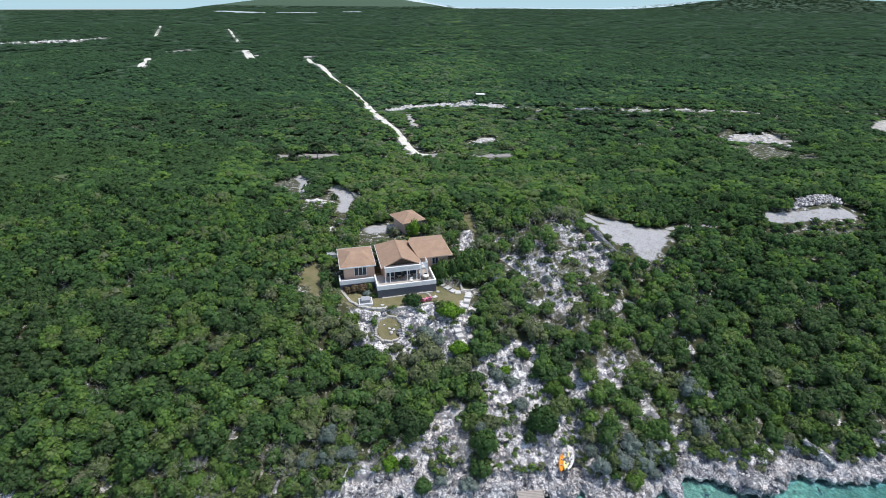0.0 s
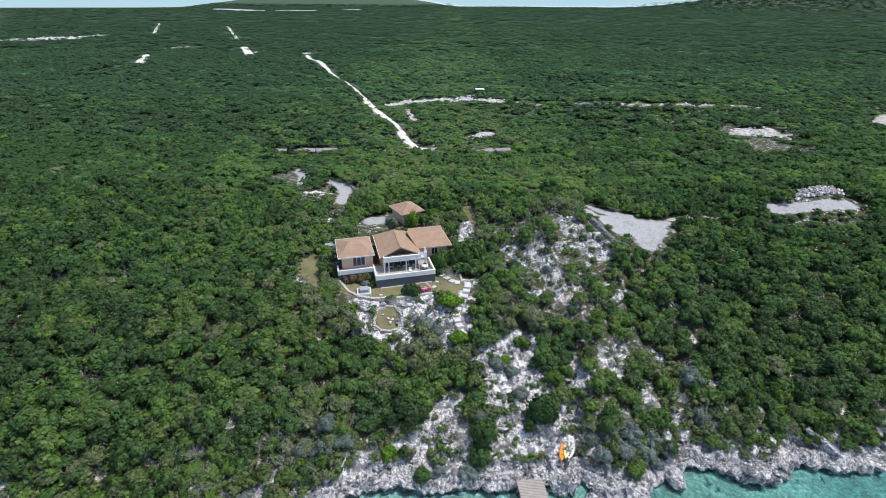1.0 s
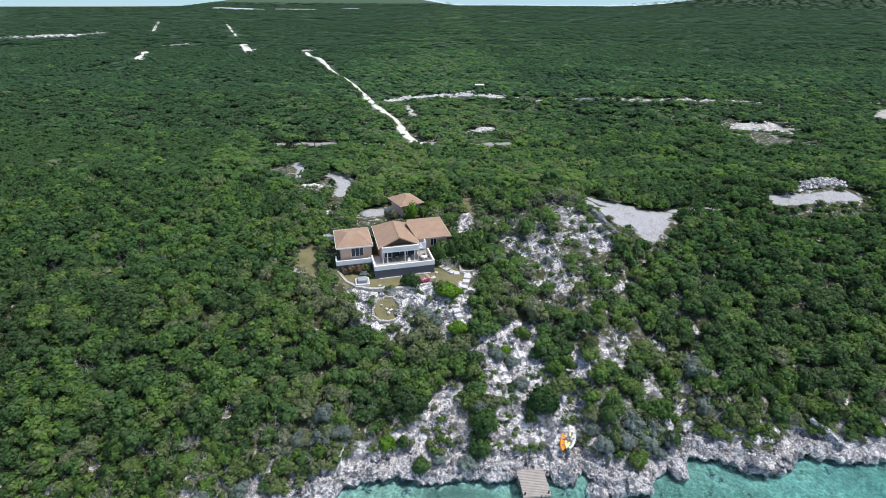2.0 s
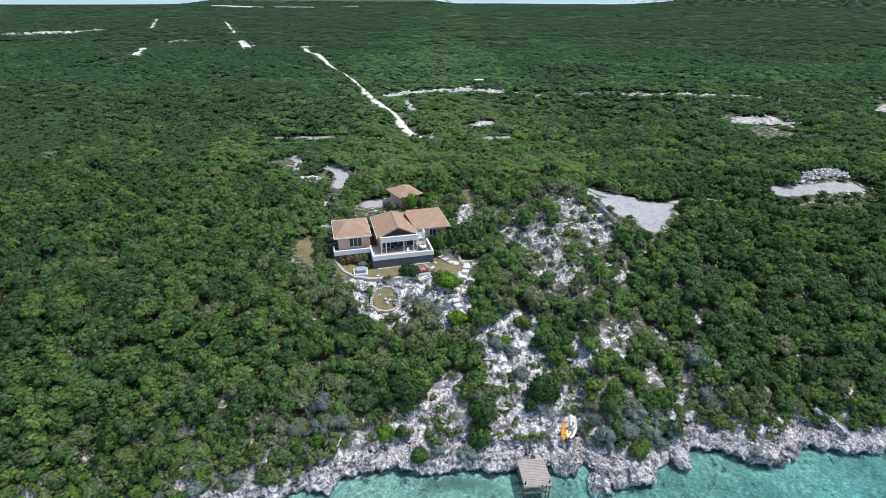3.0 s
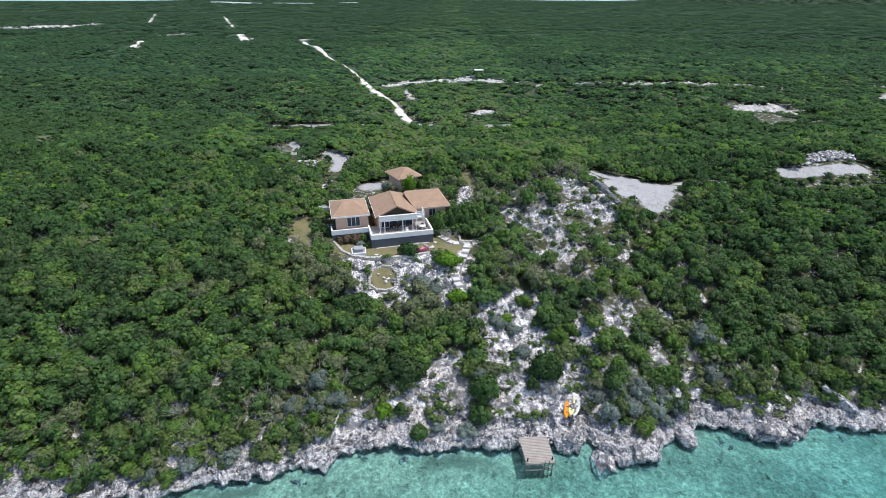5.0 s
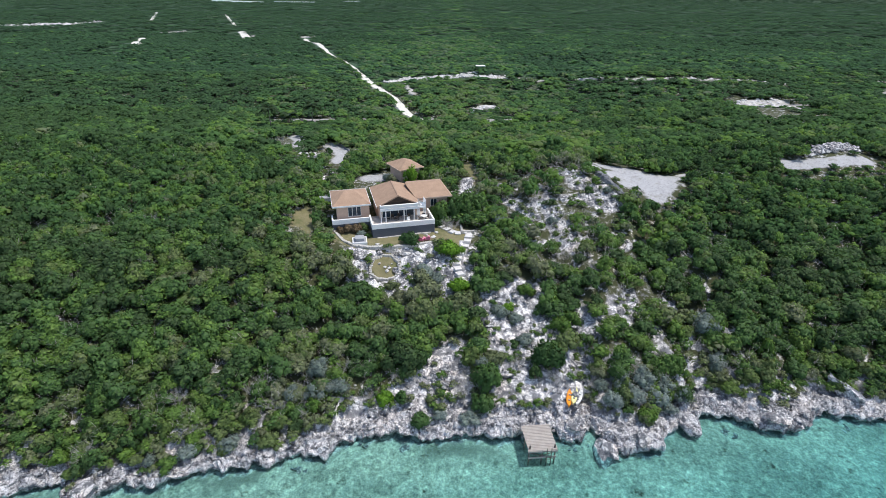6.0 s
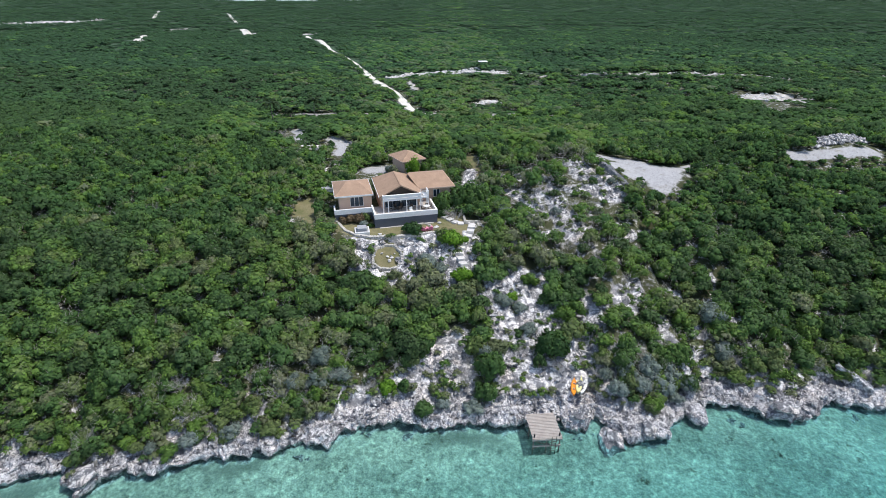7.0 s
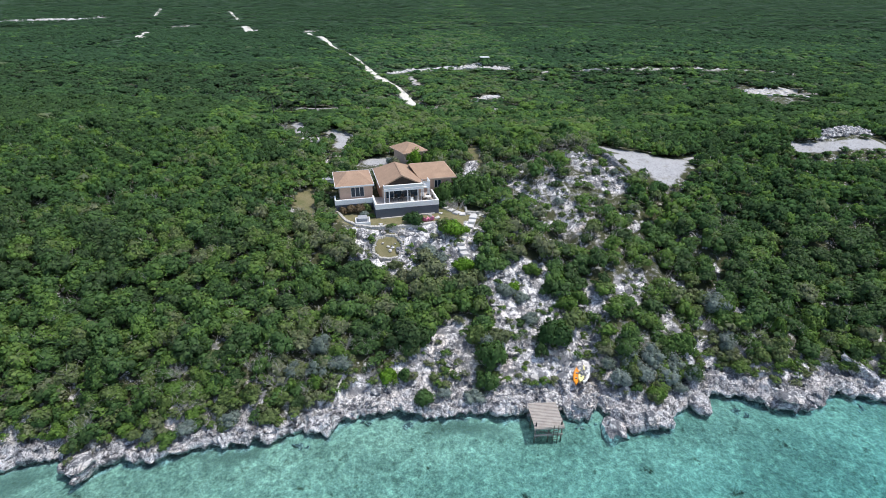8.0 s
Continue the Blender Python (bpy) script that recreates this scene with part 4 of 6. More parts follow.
def make_guest_house():
    g = thing("guest_house", pose(-9.3, 104.3, 12.1, 0, 0, 32), "small peach guest house with a hipped tan roof", "house")
    part("wall", wall_with_holes(-2.1, 2.1, -0.8, 2.7, -2.6, 0.22, [(-1.6, -0.7, 0, 2.05), (0.3, 1.5, 0.9, 2.0)]), M_PEACH, g)
    part("wall", boxes((-2.1, -1.88, -2.38, 2.6, -0.8, 2.7)), M_PEACH, g)
    part("wall", boxes((1.88, 2.1, -2.38, 2.6, -0.8, 2.7)), M_PEACH, g)
    part("wall", boxes((-1.88, 1.88, 2.38, 2.6, -0.8, 2.7)), M_PEACH, g)
    part("door", boxes((-1.58, -0.72, -2.55, -2.49, 0.0, 2.04)), M_FASCIA, g, "white door")
    window(g, 0.3, 1.5, 0.9, 2.0, -2.6, 2)
    part("roof", roof_slab([(-2.75, -3.2, 2.75), (2.75, -3.2, 2.75), (2.75, 3.2, 2.75), (-2.75, 3.2, 2.75), (0, -0.7, 4.0), (0, 0.7, 4.0)], [[0, 1, 4], [1, 2, 5, 4], [2, 3, 5], [3, 0, 4, 5]]), M_ROOF, g, "hipped tan shingle roof")
    part("fascia", boxes((-2.79, 2.79, -3.25, -3.203, 2.57, 2.76), (-2.81, -2.753, -3.2, 3.2, 2.57, 2.76), (2.753, 2.81, -3.2, 3.2, 2.57, 2.76)), M_PEACH, g, "tan eaves board")


make_guest_house()


# ---- the dock
def make_dock():
    d = thing("wooden_dock", pose(9.0, 44.6, 0, 0, 0, 5.5), "small weathered grey plank dock on timber posts above the water", "dock")
    # local x along the shore 0 to 3.2, y out to sea is negative
    z = 1.78
    planks = 17
    for k in range(planks):
        y0 = 0.35 - 3.75 * (k + 1) / planks
        j = random.uniform(-0.05, 0.05)
        part("plank", boxes((-0.05 + j, 3.3 + j * 0.6, y0 + 0.012, y0 + 3.75 / planks - 0.012, z - 0.05 + random.uniform(-0.008, 0.008), z + random.uniform(0, 0.015)), bevel=0.008), M_WOOD, d)
    for u in (0.12, 1.6, 3.08):
        part("joist", boxes((u - 0.05, u + 0.05, -3.3, 0.3, z - 0.24, z - 0.06)), M_POST, d)
        for v in (-3.25, -1.2):
            bm = bmesh.new()
            rod(bm, (u, v, -1.9), (u, v, z - 0.06), 0.09, 0.08, 8)
            part("post", bm, M_POST, d)
    part("fender_beam", boxes((-0.08, 3.3, -3.46, -3.39, z - 0.28, z - 0.06)), M_WOOD, d)
    part("fender_beam", boxes((0.0, 3.2, -3.42, -3.34, 0.55, 0.75)), M_WOOD, d)
    for a, b in (((0.1, -3.3, 0.2), (3.1, -3.3, 1.4)), ((0.1, -3.3, 1.4), (3.1, -3.3, 0.2))):
        bm = bmesh.new()
        rod(bm, a, b, 0.04)
        part("brace", bm, M_POST, d)
    lad = part("ladder", boxes((2.05, 2.12, -3.56, -3.5, -0.6, z + 0.35), (2.55, 2.62, -3.56, -3.5, -0.6, z + 0.35)), M_POST, d, "boarding ladder")
    for w in (0.0, 0.35, 0.7, 1.05, 1.4):
        part("rung", boxes((2.12, 2.55, -3.55, -3.51, w, w + 0.04)), M_POST, lad)
    for u in (0.2, 3.05):
        bm = bmesh.new()
        rod(bm, (u, -3.1, z), (u, -3.1, z + 0.45), 0.09, 0.08, 8)
        part("bollard", bm, M_BLACK, d, "short dark mooring post")


make_dock()


# ---- kayaks on the rock
def make_kayak(label, hull, x, y, yaw, roll=0, length=3.4, wide=0.72):
    z = float(land(x, y))
    k = thing("kayak", pose(x, y, z + 0.20, 4, roll, yaw), label, "kayak", "kayaks above the shore")
    bm = bmesh.new()
    rings = []
    for i in range(15):
        s = i / 14 * 2 - 1
        w = wide / 2 * max(0.04, (1 - abs(s) ** 2.6)) ** 0.85
        rise = 0.16 * abs(s) ** 3
        prof = [(-1, 0.17), (-0.92, 0.05), (-0.55, -0.09), (0, -0.13), (0.55, -0.09), (0.92, 0.05), (1, 0.17), (0.7, 0.24), (0.3, 0.20 if abs(s) < 0.7 else 0.27), (-0.3, 0.20 if abs(s) < 0.7 else 0.27), (-0.7, 0.24)]
        rings.append([bm.verts.new((a * w, s * length / 2, b + rise)) for a, b in prof])
    n = len(rings[0])
    for a, b in zip(rings, rings[1:]):
        for i in range(n):
            bm.faces.new((a[i], a[(i + 1) % n], b[(i + 1) % n], b[i]))
    bm.faces.new(rings[0][::-1])
    bm.faces.new(rings[-1])
    bmesh.ops.recalc_face_normals(bm, faces=bm.faces)
    part("hull", bm, hull, k)
    for s in (-0.35, 0.55):
        bm = boxes((-0.11, 0.11, s - 0.12, s + 0.12, 0.205, 0.225), (-0.11, 0.11, s - 0.16, s - 0.12, 0.21, 0.36), bevel=0.01)
        part("seat", bm, M_GREYLID, k, "grey seat pad")
    bm = bmesh.new()
    rod(bm, (-0.05, length / 2 - 0.12, 0.38), (0.05, length / 2 - 0.12, 0.38), 0.03)
    part("handle", bm, M_BLACK, k)


make_kayak("orange plastic kayak lying on the rocks above the shore", M_ORANGE, 15.3, 48.8, -14, 0, 3.0)
make_kayak("yellow plastic kayak lying between the other kayaks", M_YELLOW, 15.95, 49.0, -20, 6, 2.9)
make_kayak("white plastic kayak lying on the rocks", M_WHITEPL, 16.6, 49.1, -27, -6, 2.7)


# ---- the garden before the house
def stone_row(name, pts, wide, high, label, category, step=0.42, sink=0.25, mat=None):
    t = thing(name, pose(pts[0][0], pts[0][1], float(land(*pts[0]))), label, category)
    path = []
    for a, b in zip(pts, pts[1:]):
        n = max(1, round(math.dist(a, b) / step))
        path += [((a[0] + (b[0] - a[0]) * i / n, a[1] + (b[1] - a[1]) * i / n), math.atan2(b[1] - a[1], b[0] - a[0])) for i in range(n)]
    meshes = []
    for v in range(6):
        bm = bmesh.new()
        box(bm, -step * 0.52, step * 0.52, -wide / 2, wide / 2, -sink, high, bevel=0.06)
        for q in bm.verts:
            q.co += Vector((random.uniform(-0.05, 0.05), random.uniform(-0.06, 0.06), random.uniform(-0.06, 0.05)))
        me = bpy.data.meshes.new("stone")
        bm.to_mesh(me)
        bm.free()
        me.materials.append(mat or M_WALLSTONE)
        meshes.append(me)
    inv = t.matrix_world.inverted()
    for (p, a) in path:
        o = new("stone", random.choice(meshes))
        o.parent = t
        o.matrix_local = inv @ pose(p[0], p[1], float(land(*p)), 0, 0, math.degrees(a))
    return t


stone_row("retaining_wall", [(-19.0, 77.6), (-18.4, 76.6), (-16.9, 74.2), (-14.8, 72.6), (-12.2, 72.0), (-8.8, 72.3), (-5.3, 73.1), (-3.1, 73.9), (-1.6, 74.3)], 0.5, 0.35, "low curved dry-stone retaining wall round the lawn", "garden wall", sink=1.0)
stone_row("stone_border", [(-11.6, 67.5), (-11.8, 68.9), (-11.4, 70.4), (-10.1, 71.3), (-8.7, 71.0), (-7.6, 69.9), (-7.3, 68.7), (-7.8, 67.5), (-9.0, 66.7), (-10.4, 66.9), (-11.6, 67.5)], 0.4, 0.3, "oval border of pale stones round a garden bed", "stone border", 0.36)


def make_cistern():
    c = thing("garden_cistern", pose(-14.1, 73.9, float(land(-14.1, 73.9)), 0, 0, 12), "grey covered cistern with a white plastered rim on the lawn", "cistern")
    part("rim", boxes((-1.15, 1.15, -1.1, -0.95, -0.3, 0.5), (-1.15, 1.15, 0.95, 1.1, -0.3, 0.5), (-1.15, -1.0, -0.95, 0.95, -0.3, 0.5), (1.0, 1.15, -0.95, 0.95, -0.3, 0.5), bevel=0.02), M_FASCIA, c, "white plastered rim")
    part("cover", boxes((-0.99, 0.99, -0.94, 0.94, -0.2, 0.42)), M_GREYLID, c)
    part("lid", boxes((-0.75, 0.75, -0.55, 0.85, 0.42, 0.95), bevel=0.06), M_GREYLID, c, "raised grey lid")


make_cistern()


def make_chair(x, y, yaw, mat, label):
    c = thing("garden_chair", pose(x, y, float(land(x, y)) + 0.02, 0, 0, yaw), label, "chair", "lawn chairs")
    part("seat", boxes((-0.36, 0.36, -0.35, 0.4, 0.28, 0.34), bevel=0.02), mat, c)
    bm = bmesh.new()
    for k in range(5):
        box(bm, -0.35 + 0.145 * k, -0.22 + 0.145 * k, 0.36, 0.40, 0.3, 1.0 - 0.03 * abs(k - 2), m=Matrix.Translation((0, 0, 0)) @ Matrix.Rotation(radians(-14), 4, "X"))
    part("backrest", bm, mat, c)
    for s in (-1, 1):
        part("armrest", boxes((s * 0.43 - 0.08, s * 0.43 + 0.08, -0.4, 0.4, 0.55, 0.59), bevel=0.01), mat, c)
        for v in (-0.34, 0.33):
            part("leg", boxes((s * 0.42 - 0.04, s * 0.42 + 0.04, v - 0.05, v + 0.05, 0, 0.55)), mat, c)


make_chair(-4.3, 74.9, 165, M_PINK, "pink plastic garden chair on the dry lawn")
make_chair(-3.4, 75.2, 200, M_PINK, "pink plastic garden chair on the dry lawn")


def terrace_furniture():
    t = thing("terrace_table", HOUSE @ pose(8.9, 1.7, 1.7), "small white terrace table on the tiles", "table")
    bm = bmesh.new()
    rod(bm, (0, 0, 0.7), (0, 0, 0.75), 0.55, sides=20)
    part("tabletop", bm, M_WHITEPL, t)
    bm = bmesh.new()
    rod(bm, (0, 0, 0), (0, 0, 0.7), 0.06)
    part("pedestal", bm, M_WHITEPL, t)
    for k, (u, v, a) in enumerate(((8.2, 1.4, 60), (9.5, 2.0, 250), (9.0, 2.6, 180), (6.2, 1.2, 10), (3.0, 2.6, 90), (3.8, 3.1, 0), (5.0, 3.2, 20), (4.4, 2.5, 200), (6.6, 3.0, 170))):
        mat = M_WHITEPL if k == 3 else M_WICKER
        c = thing("terrace_chair", HOUSE @ pose(u, v, 1.7, 0, 0, a), "white plastic terrace chair" if mat is M_WHITEPL else "dark wicker terrace chair on pale tiles", "chair", "terrace chairs")
        part("seat", boxes((-0.25, 0.25, -0.25, 0.25, 0.42, 0.46), bevel=0.01), mat, c)
        part("backrest", boxes((-0.25, 0.25, 0.22, 0.27, 0.46, 0.9), bevel=0.01), mat, c)
        for s in (-0.22, 0.22):
            for w in (-0.22, 0.22):
                part("leg", boxes((s - 0.02, s + 0.02, w - 0.02, w + 0.02, 0, 0.42)), mat, c)


terrace_furniture()


def garden_path():
    pts = [(-2.2, 81.2), (-1.2, 80.2), (-0.2, 79.2), (0.7, 78.2), (1.7, 77.8), (2.7, 78.3), (3.5, 77.6), (3.4, 76.5), (3.2, 75.4), (2.9, 74.3), (2.5, 73.2), (2.0, 72.1), (1.7, 71.0), (1.5, 69.9), (1.6, 68.8), (1.9, 67.7), (2.3, 66.6)]
    t = thing("garden_path", pose(1.5, 74, float(land(1.5, 74))), "winding path of pale stone slab steps", "path")
    inv = t.matrix_world.inverted()
    for k, (x, y) in enumerate(pts):
        bm = bmesh.new()
        box(bm, -0.56, 0.56, -0.5, 0.5, -0.4, 0.12 + 0.05 * (k % 2), bevel=0.05)
        for v in bm.verts:
            v.co += Vector((random.uniform(-0.09, 0.09), random.uniform(-0.08, 0.08), 0))
        s = part("slab", bm, M_PALE, t)
        s.matrix_local = inv @ pose(x, y, float(land(x, y)) + (0.08 if y > 77 else 0.25), 0, 0, random.uniform(-8, 8) + math.degrees(math.atan2(pts[min(k + 1, len(pts) - 1)][1] - pts[max(k - 1, 0)][1], pts[min(k + 1, len(pts) - 1)][0] - pts[max(k - 1, 0)][0])) + 90)


garden_path()


# ---- loose rocks
def stone_mesh(seed, subdiv=2, rough=0.35):
    bm = bmesh.new()
    bmesh.ops.create_icosphere(bm, subdivisions=subdiv, radius=1.0)
    for v in bm.verts:
        p = v.co.copy()
        k = 1 + noise.noise(p * 1.1 + Vector((seed, 0, 0))) * rough * 1.3 + noise.noise(p * 2.7 + Vector((0, seed, 0))) * rough * 0.8
        k += (noise.ridged_multi_fractal(p * 1.2 + Vector((seed, 4, 0)), 0.9, 2.2, 3, 1.0, 1.6) - 1.0) * rough * 0.45
        v.co = Vector((p.x * k, p.y * k, p.z * k * 0.7))
    me = bpy.data.meshes.new("boulder")
    bm.to_mesh(me)
    bm.free()
    me.materials.append(M_ROCK)
    return me


def boulders():
    r = random.Random(5)
    heap = [stone_mesh(k * 4.3, 2, 0.6) for k in range(4)]
    large, little = [stone_mesh(k * 3.7, 3) for k in range(4)], [stone_mesh(k * 2.9, 2, 0.6) for k in range(5)]

    def lay(x, y, s, lift=0.2, label="pale weathered limestone boulder", up=0.0):
        o = new("boulder", r.choice(heap if "heaped" in label else large if s > 1.1 else little))
        o.matrix_world = pose(x, y, float(land(x, y)) + s * lift + up, r.uniform(-20, 20), r.uniform(-20, 20), r.uniform(0, 360)) @ Matrix.Diagonal((s * r.uniform(0.8, 1.3), s, s * r.uniform(0.6, 1.0), 1))
        tagged(o, label, "boulder", "boulders on the slope")
    for k in range(130):
        w, pts = r.choice(ROCK + ROCK_LOW + ROCK_HIGH[:5])
        i = r.randrange(len(pts) - 1)
        f = r.random()
        a, b = pts[i], pts[i + 1]
        lay(a[0] + (b[0] - a[0]) * f + r.uniform(-w, w) * 0.7, a[1] + (b[1] - a[1]) * f + r.uniform(-w, w) * 0.7, r.uniform(0.25, 0.75))
    # blocks at the water's edge
    for x, y, s in ((18.7, 43.2, 1.5), (22.9, 43.9, 1.0), (15.6, 45.6, 1.1), (-37.2, 35.6, 1.1), (40.5, 47.2, 1.2)):
        lay(x, y, s, 0.15, "large undercut limestone block at the water's edge")
    # flat stones just under the water
    for x, y, s in ((34.4, 46.6, 0.65), (35.3, 46.2, 0.5), (49.6, 47.4, 0.7), (-16.4, 40.3, 0.6), (-15.7, 39.9, 0.35), (-5.0, 43.2, 0.6)):
        lay(x, y, s, -0.3, "pale flat stone just under the clear water")
    # the heap behind the upper clearing
    for layer, count, s0, s1 in ((0, 26, 0.6, 1.05), (1, 22, 0.5, 0.95), (2, 15, 0.4, 0.8)):
        for k in range(count):
            f = (k + 0.5) / count
            lay(75.6 + 0.8 * layer + (13.5 - 1.6 * layer) * f, 106.6 + 3.2 * f + 0.7 * layer + r.uniform(-0.3, 0.3), r.uniform(s0, s1) * 0.85, 0.4, "pale rubble boulder heaped behind the clearing", 0.45 * layer)


def rubble_bank():
    """The steep edge of the gravel pad, with the shade of its face put into the colour."""
    pts = [(28, 96.6), (28.6, 94.7), (29.1, 92.6), (29.9, 90.5), (30.9, 89.4), (31.7, 88.4)]
    t = thing("rubble_bank", pose(29.5, 91.5, float(land(29.5, 91.5))), "steep rubble bank along the gravel pad, coloured dark for its shaded face", "bank")
    bm = bmesh.new()
    rows = []
    path = [(a[0] + (b[0] - a[0]) * k / 8, a[1] + (b[1] - a[1]) * k / 8) for a, b in zip(pts, pts[1:]) for k in range(8)]
    for k, (x, y) in enumerate(path):
        z0, h = float(land(x, y)) - float(land(29.5, 91.5)), 0.9 * math.sin(math.pi * (k + 2) / (len(path) + 3)) + 0.1
        row = []
        for o, w in ((-0.75, -0.4), (-0.62, 0.2), (-0.5, 0.6), (-0.36, 0.95), (0.1, 1.0), (0.5, 0.75), (1.1, -0.2)):
            p = Vector((x - 29.5 + o, y - 91.5 + o * 0.25, z0 + w * h))
            row.append(bm.verts.new(p + noise.noise_vector(p * 2.3) * 0.3))
        rows.append(row)
    for a, b in zip(rows, rows[1:]):
        for k in range(len(a) - 1):
            bm.faces.new((a[k], a[k + 1], b[k + 1], b[k]))
    bmesh.ops.recalc_face_normals(bm, faces=bm.faces)
    part("face", bm, M_BANK, t)


rubble_bank()


def rubble():
    """Small stones strewn over the bare rock and the shelf."""
    r = np.random.RandomState(12)
    src = stone_mesh(2.2, 1, 0.8)
    P = np.array([v.co[:] for v in src.vertices])
    T = np.array([p.vertices[:] for p in src.polygons])
    bpy.data.meshes.remove(src)
    spots = []
    for w, pts in ROCK + ROCK_LOW + ROCK_HIGH[:6]:
        for a, b in zip(pts, pts[1:]):
            n = int(14 * w * math.dist(a, b) / 6) + 4
            f = r.uniform(size=n)
            spots.append(np.c_[a[0] + (b[0] - a[0]) * f + r.normal(size=n) * w * 0.5, a[1] + (b[1] - a[1]) * f + r.normal(size=n) * w * 0.5])
    n = 260
    x = r.uniform(-55, 60, n)
    spots.append(np.c_[x, shore(x) + r.uniform(1.5, 7, n)])
    S = np.concatenate(spots)
    s = r.uniform(0.08, 0.30, len(S))
    z = land(S[:, 0], S[:, 1])
    ang = r.uniform(0, 6.283, len(S))
    V = np.stack([(P[:, 0] * np.cos(ang)[:, None] - P[:, 1] * np.sin(ang)[:, None]) * s[:, None] + S[:, :1], (P[:, 0] * np.sin(ang)[:, None] + P[:, 1] * np.cos(ang)[:, None]) * s[:, None] + S[:, 1:], P[:, 2] * s[:, None] * 0.7 + z[:, None] + 0.06], -1)
    F = (T[None] + (np.arange(len(S)) * len(P))[:, None, None]).reshape(-1, 3)
    tagged(big_mesh("limestone_rubble", V.reshape(-1, 3), F, M_ROCK, tri=True), "pale limestone rubble strewn over the slope", "rubble", kind="stuff")


def far_rubble():
    """Loose pale stones heaped over the far clearings."""
    r = np.random.RandomState(14)
    src = stone_mesh(6.2, 1, 0.8)
    P, T = np.array([v.co[:] for v in src.vertices]), np.array([p.vertices[:] for p in src.polygons])
    bpy.data.meshes.remove(src)
    spots = []
    for (w, pts), many in ((FAR[0], 3.2), (FAR[1], 0.5), (FAR[3], 3.0), (FAR[4], 3.0), ((2.6, [(-8, 273), (14, 275)]), 5.0), ((2.2, [(-35, 121), (-31, 118)]), 5.0)):
        for a, b in zip(pts, pts[1:]):
            n = int(many * math.dist(a, b)) + 3
            f = r.uniform(size=n)
            spots.append(np.c_[a[0] + (b[0] - a[0]) * f + r.normal(size=n) * w * 0.6, a[1] + (b[1] - a[1]) * f + r.normal(size=n) * w * 0.6])
    S = np.concatenate(spots)
    more = r.uniform(size=150)
    S = np.r_[S, np.c_[-525 + 70 * more + r.normal(size=150) * 3, 608 + 75 * more + r.normal(size=150) * 26]]
    s, ang = (r.uniform(0.25, 0.8, len(S)) * np.where(S[:, 1] > 500, 3.2, 1.0))[:, None], r.uniform(0, 6.283, len(S))[:, None]
    z = land(S[:, 0], S[:, 1])[:, None] + 0.35
    V = np.stack([(P[:, 0] * np.cos(ang) - P[:, 1] * np.sin(ang)) * s + S[:, :1], (P[:, 0] * np.sin(ang) + P[:, 1] * np.cos(ang)) * s + S[:, 1:], P[:, 2] * s * 0.8 + z], -1)
    F = (T[None] + (np.arange(len(S)) * len(P))[:, None, None]).reshape(-1, 3)
    tagged(big_mesh("far_rubble", V.reshape(-1, 3), F, M_PALE, tri=True), "pale loose stones over the far bare clearings", "rubble", kind="stuff")


boulders()
rubble()
far_rubble()


# ---- driftwood, slab, dead shrubs
def make_log(a, b, rad, label):
    za, zb = float(land(*a)) + 0.2, float(land(*b)) + 0.25
    t = thing("log", pose(a[0], a[1], za), label, "driftwood")
    d = Vector((b[0] - a[0], b[1] - a[1], zb - za))
    bm = bmesh.new()
    last = Vector((0, 0, 0))
    for k in range(1, 6):
        p = d * k / 5 + Vector((0, 0, 0.06 * math.sin(k * 2)))
        rod(bm, last, p, rad * (1.1 - 0.12 * k), rad * (1.0 - 0.12 * k), 8)
        last = p
    part("trunk", bm, M_TWIG, t)
    bm = bmesh.new()
    rod(bm, d * 0.6, d * 0.75 + Vector((0.3, 0.5, 0.35)), rad * 0.4, rad * 0.15, 6)
    part("branch", bm, M_TWIG, t)


make_log((17.0, 54.2), (19.6, 52.6), 0.14, "bleached grey driftwood log on the rocks")
make_log((36.9, 75.8), (37.9, 72.6), 0.16, "bleached grey fallen trunk in the scrub")


def make_slab():
    x, y = 51.0, 51.3
    t = thing("rock_slab", pose(x, y, 2.9, 0, 0, -50), "long tilted grey rock slab running down to the sea", "rock")
    bm = bmesh.new()
    box(bm, -2.2, 2.3, -0.22, 0.3, -1.8, 0.05, bevel=0.08)
    bmesh.ops.subdivide_edges(bm, edges=bm.edges, cuts=9, use_grid_fill=True)
    for v in bm.verts:
        v.co += noise.noise_vector(v.co * 1.3) * 0.38 + noise.noise_vector(v.co * 3.5) * 0.18
        v.co.z -= v.co.x * 0.28
    part("slab", bm, M_SHELF, t)


make_slab()


def twig_mesh(seed):
    r = random.Random(seed)
    bm = bmesh.new()
    for k in range(16):
        a, t = r.uniform(0, 6.283), r.uniform(0.25, 1.1)
        d = Vector((math.cos(a) * t, math.sin(a) * t, r.uniform(0.4, 0.85)))
        p = d * r.uniform(0.35, 0.55)
        rod(bm, (0, 0, -0.1), p, 0.012, 0.008, 3)
        for j in range(5):
            q = p + Vector((d.x * 0.4 + r.uniform(-0.3, 0.3), d.y * 0.4 + r.uniform(-0.3, 0.3), d.z * 0.4 + r.uniform(-0.2, 0.15)))
            rod(bm, p, q, 0.007, 0.004, 3)
            for h in range(2):
                rod(bm, q, q + Vector((r.uniform(-0.22, 0.22), r.uniform(-0.22, 0.22), r.uniform(-0.05, 0.2))), 0.004, 0.003, 3)
    me = bpy.data.meshes.new("twig_crown")
    bm.to_mesh(me)
    bm.free()
    me.materials.append(M_TWIG)
    return me


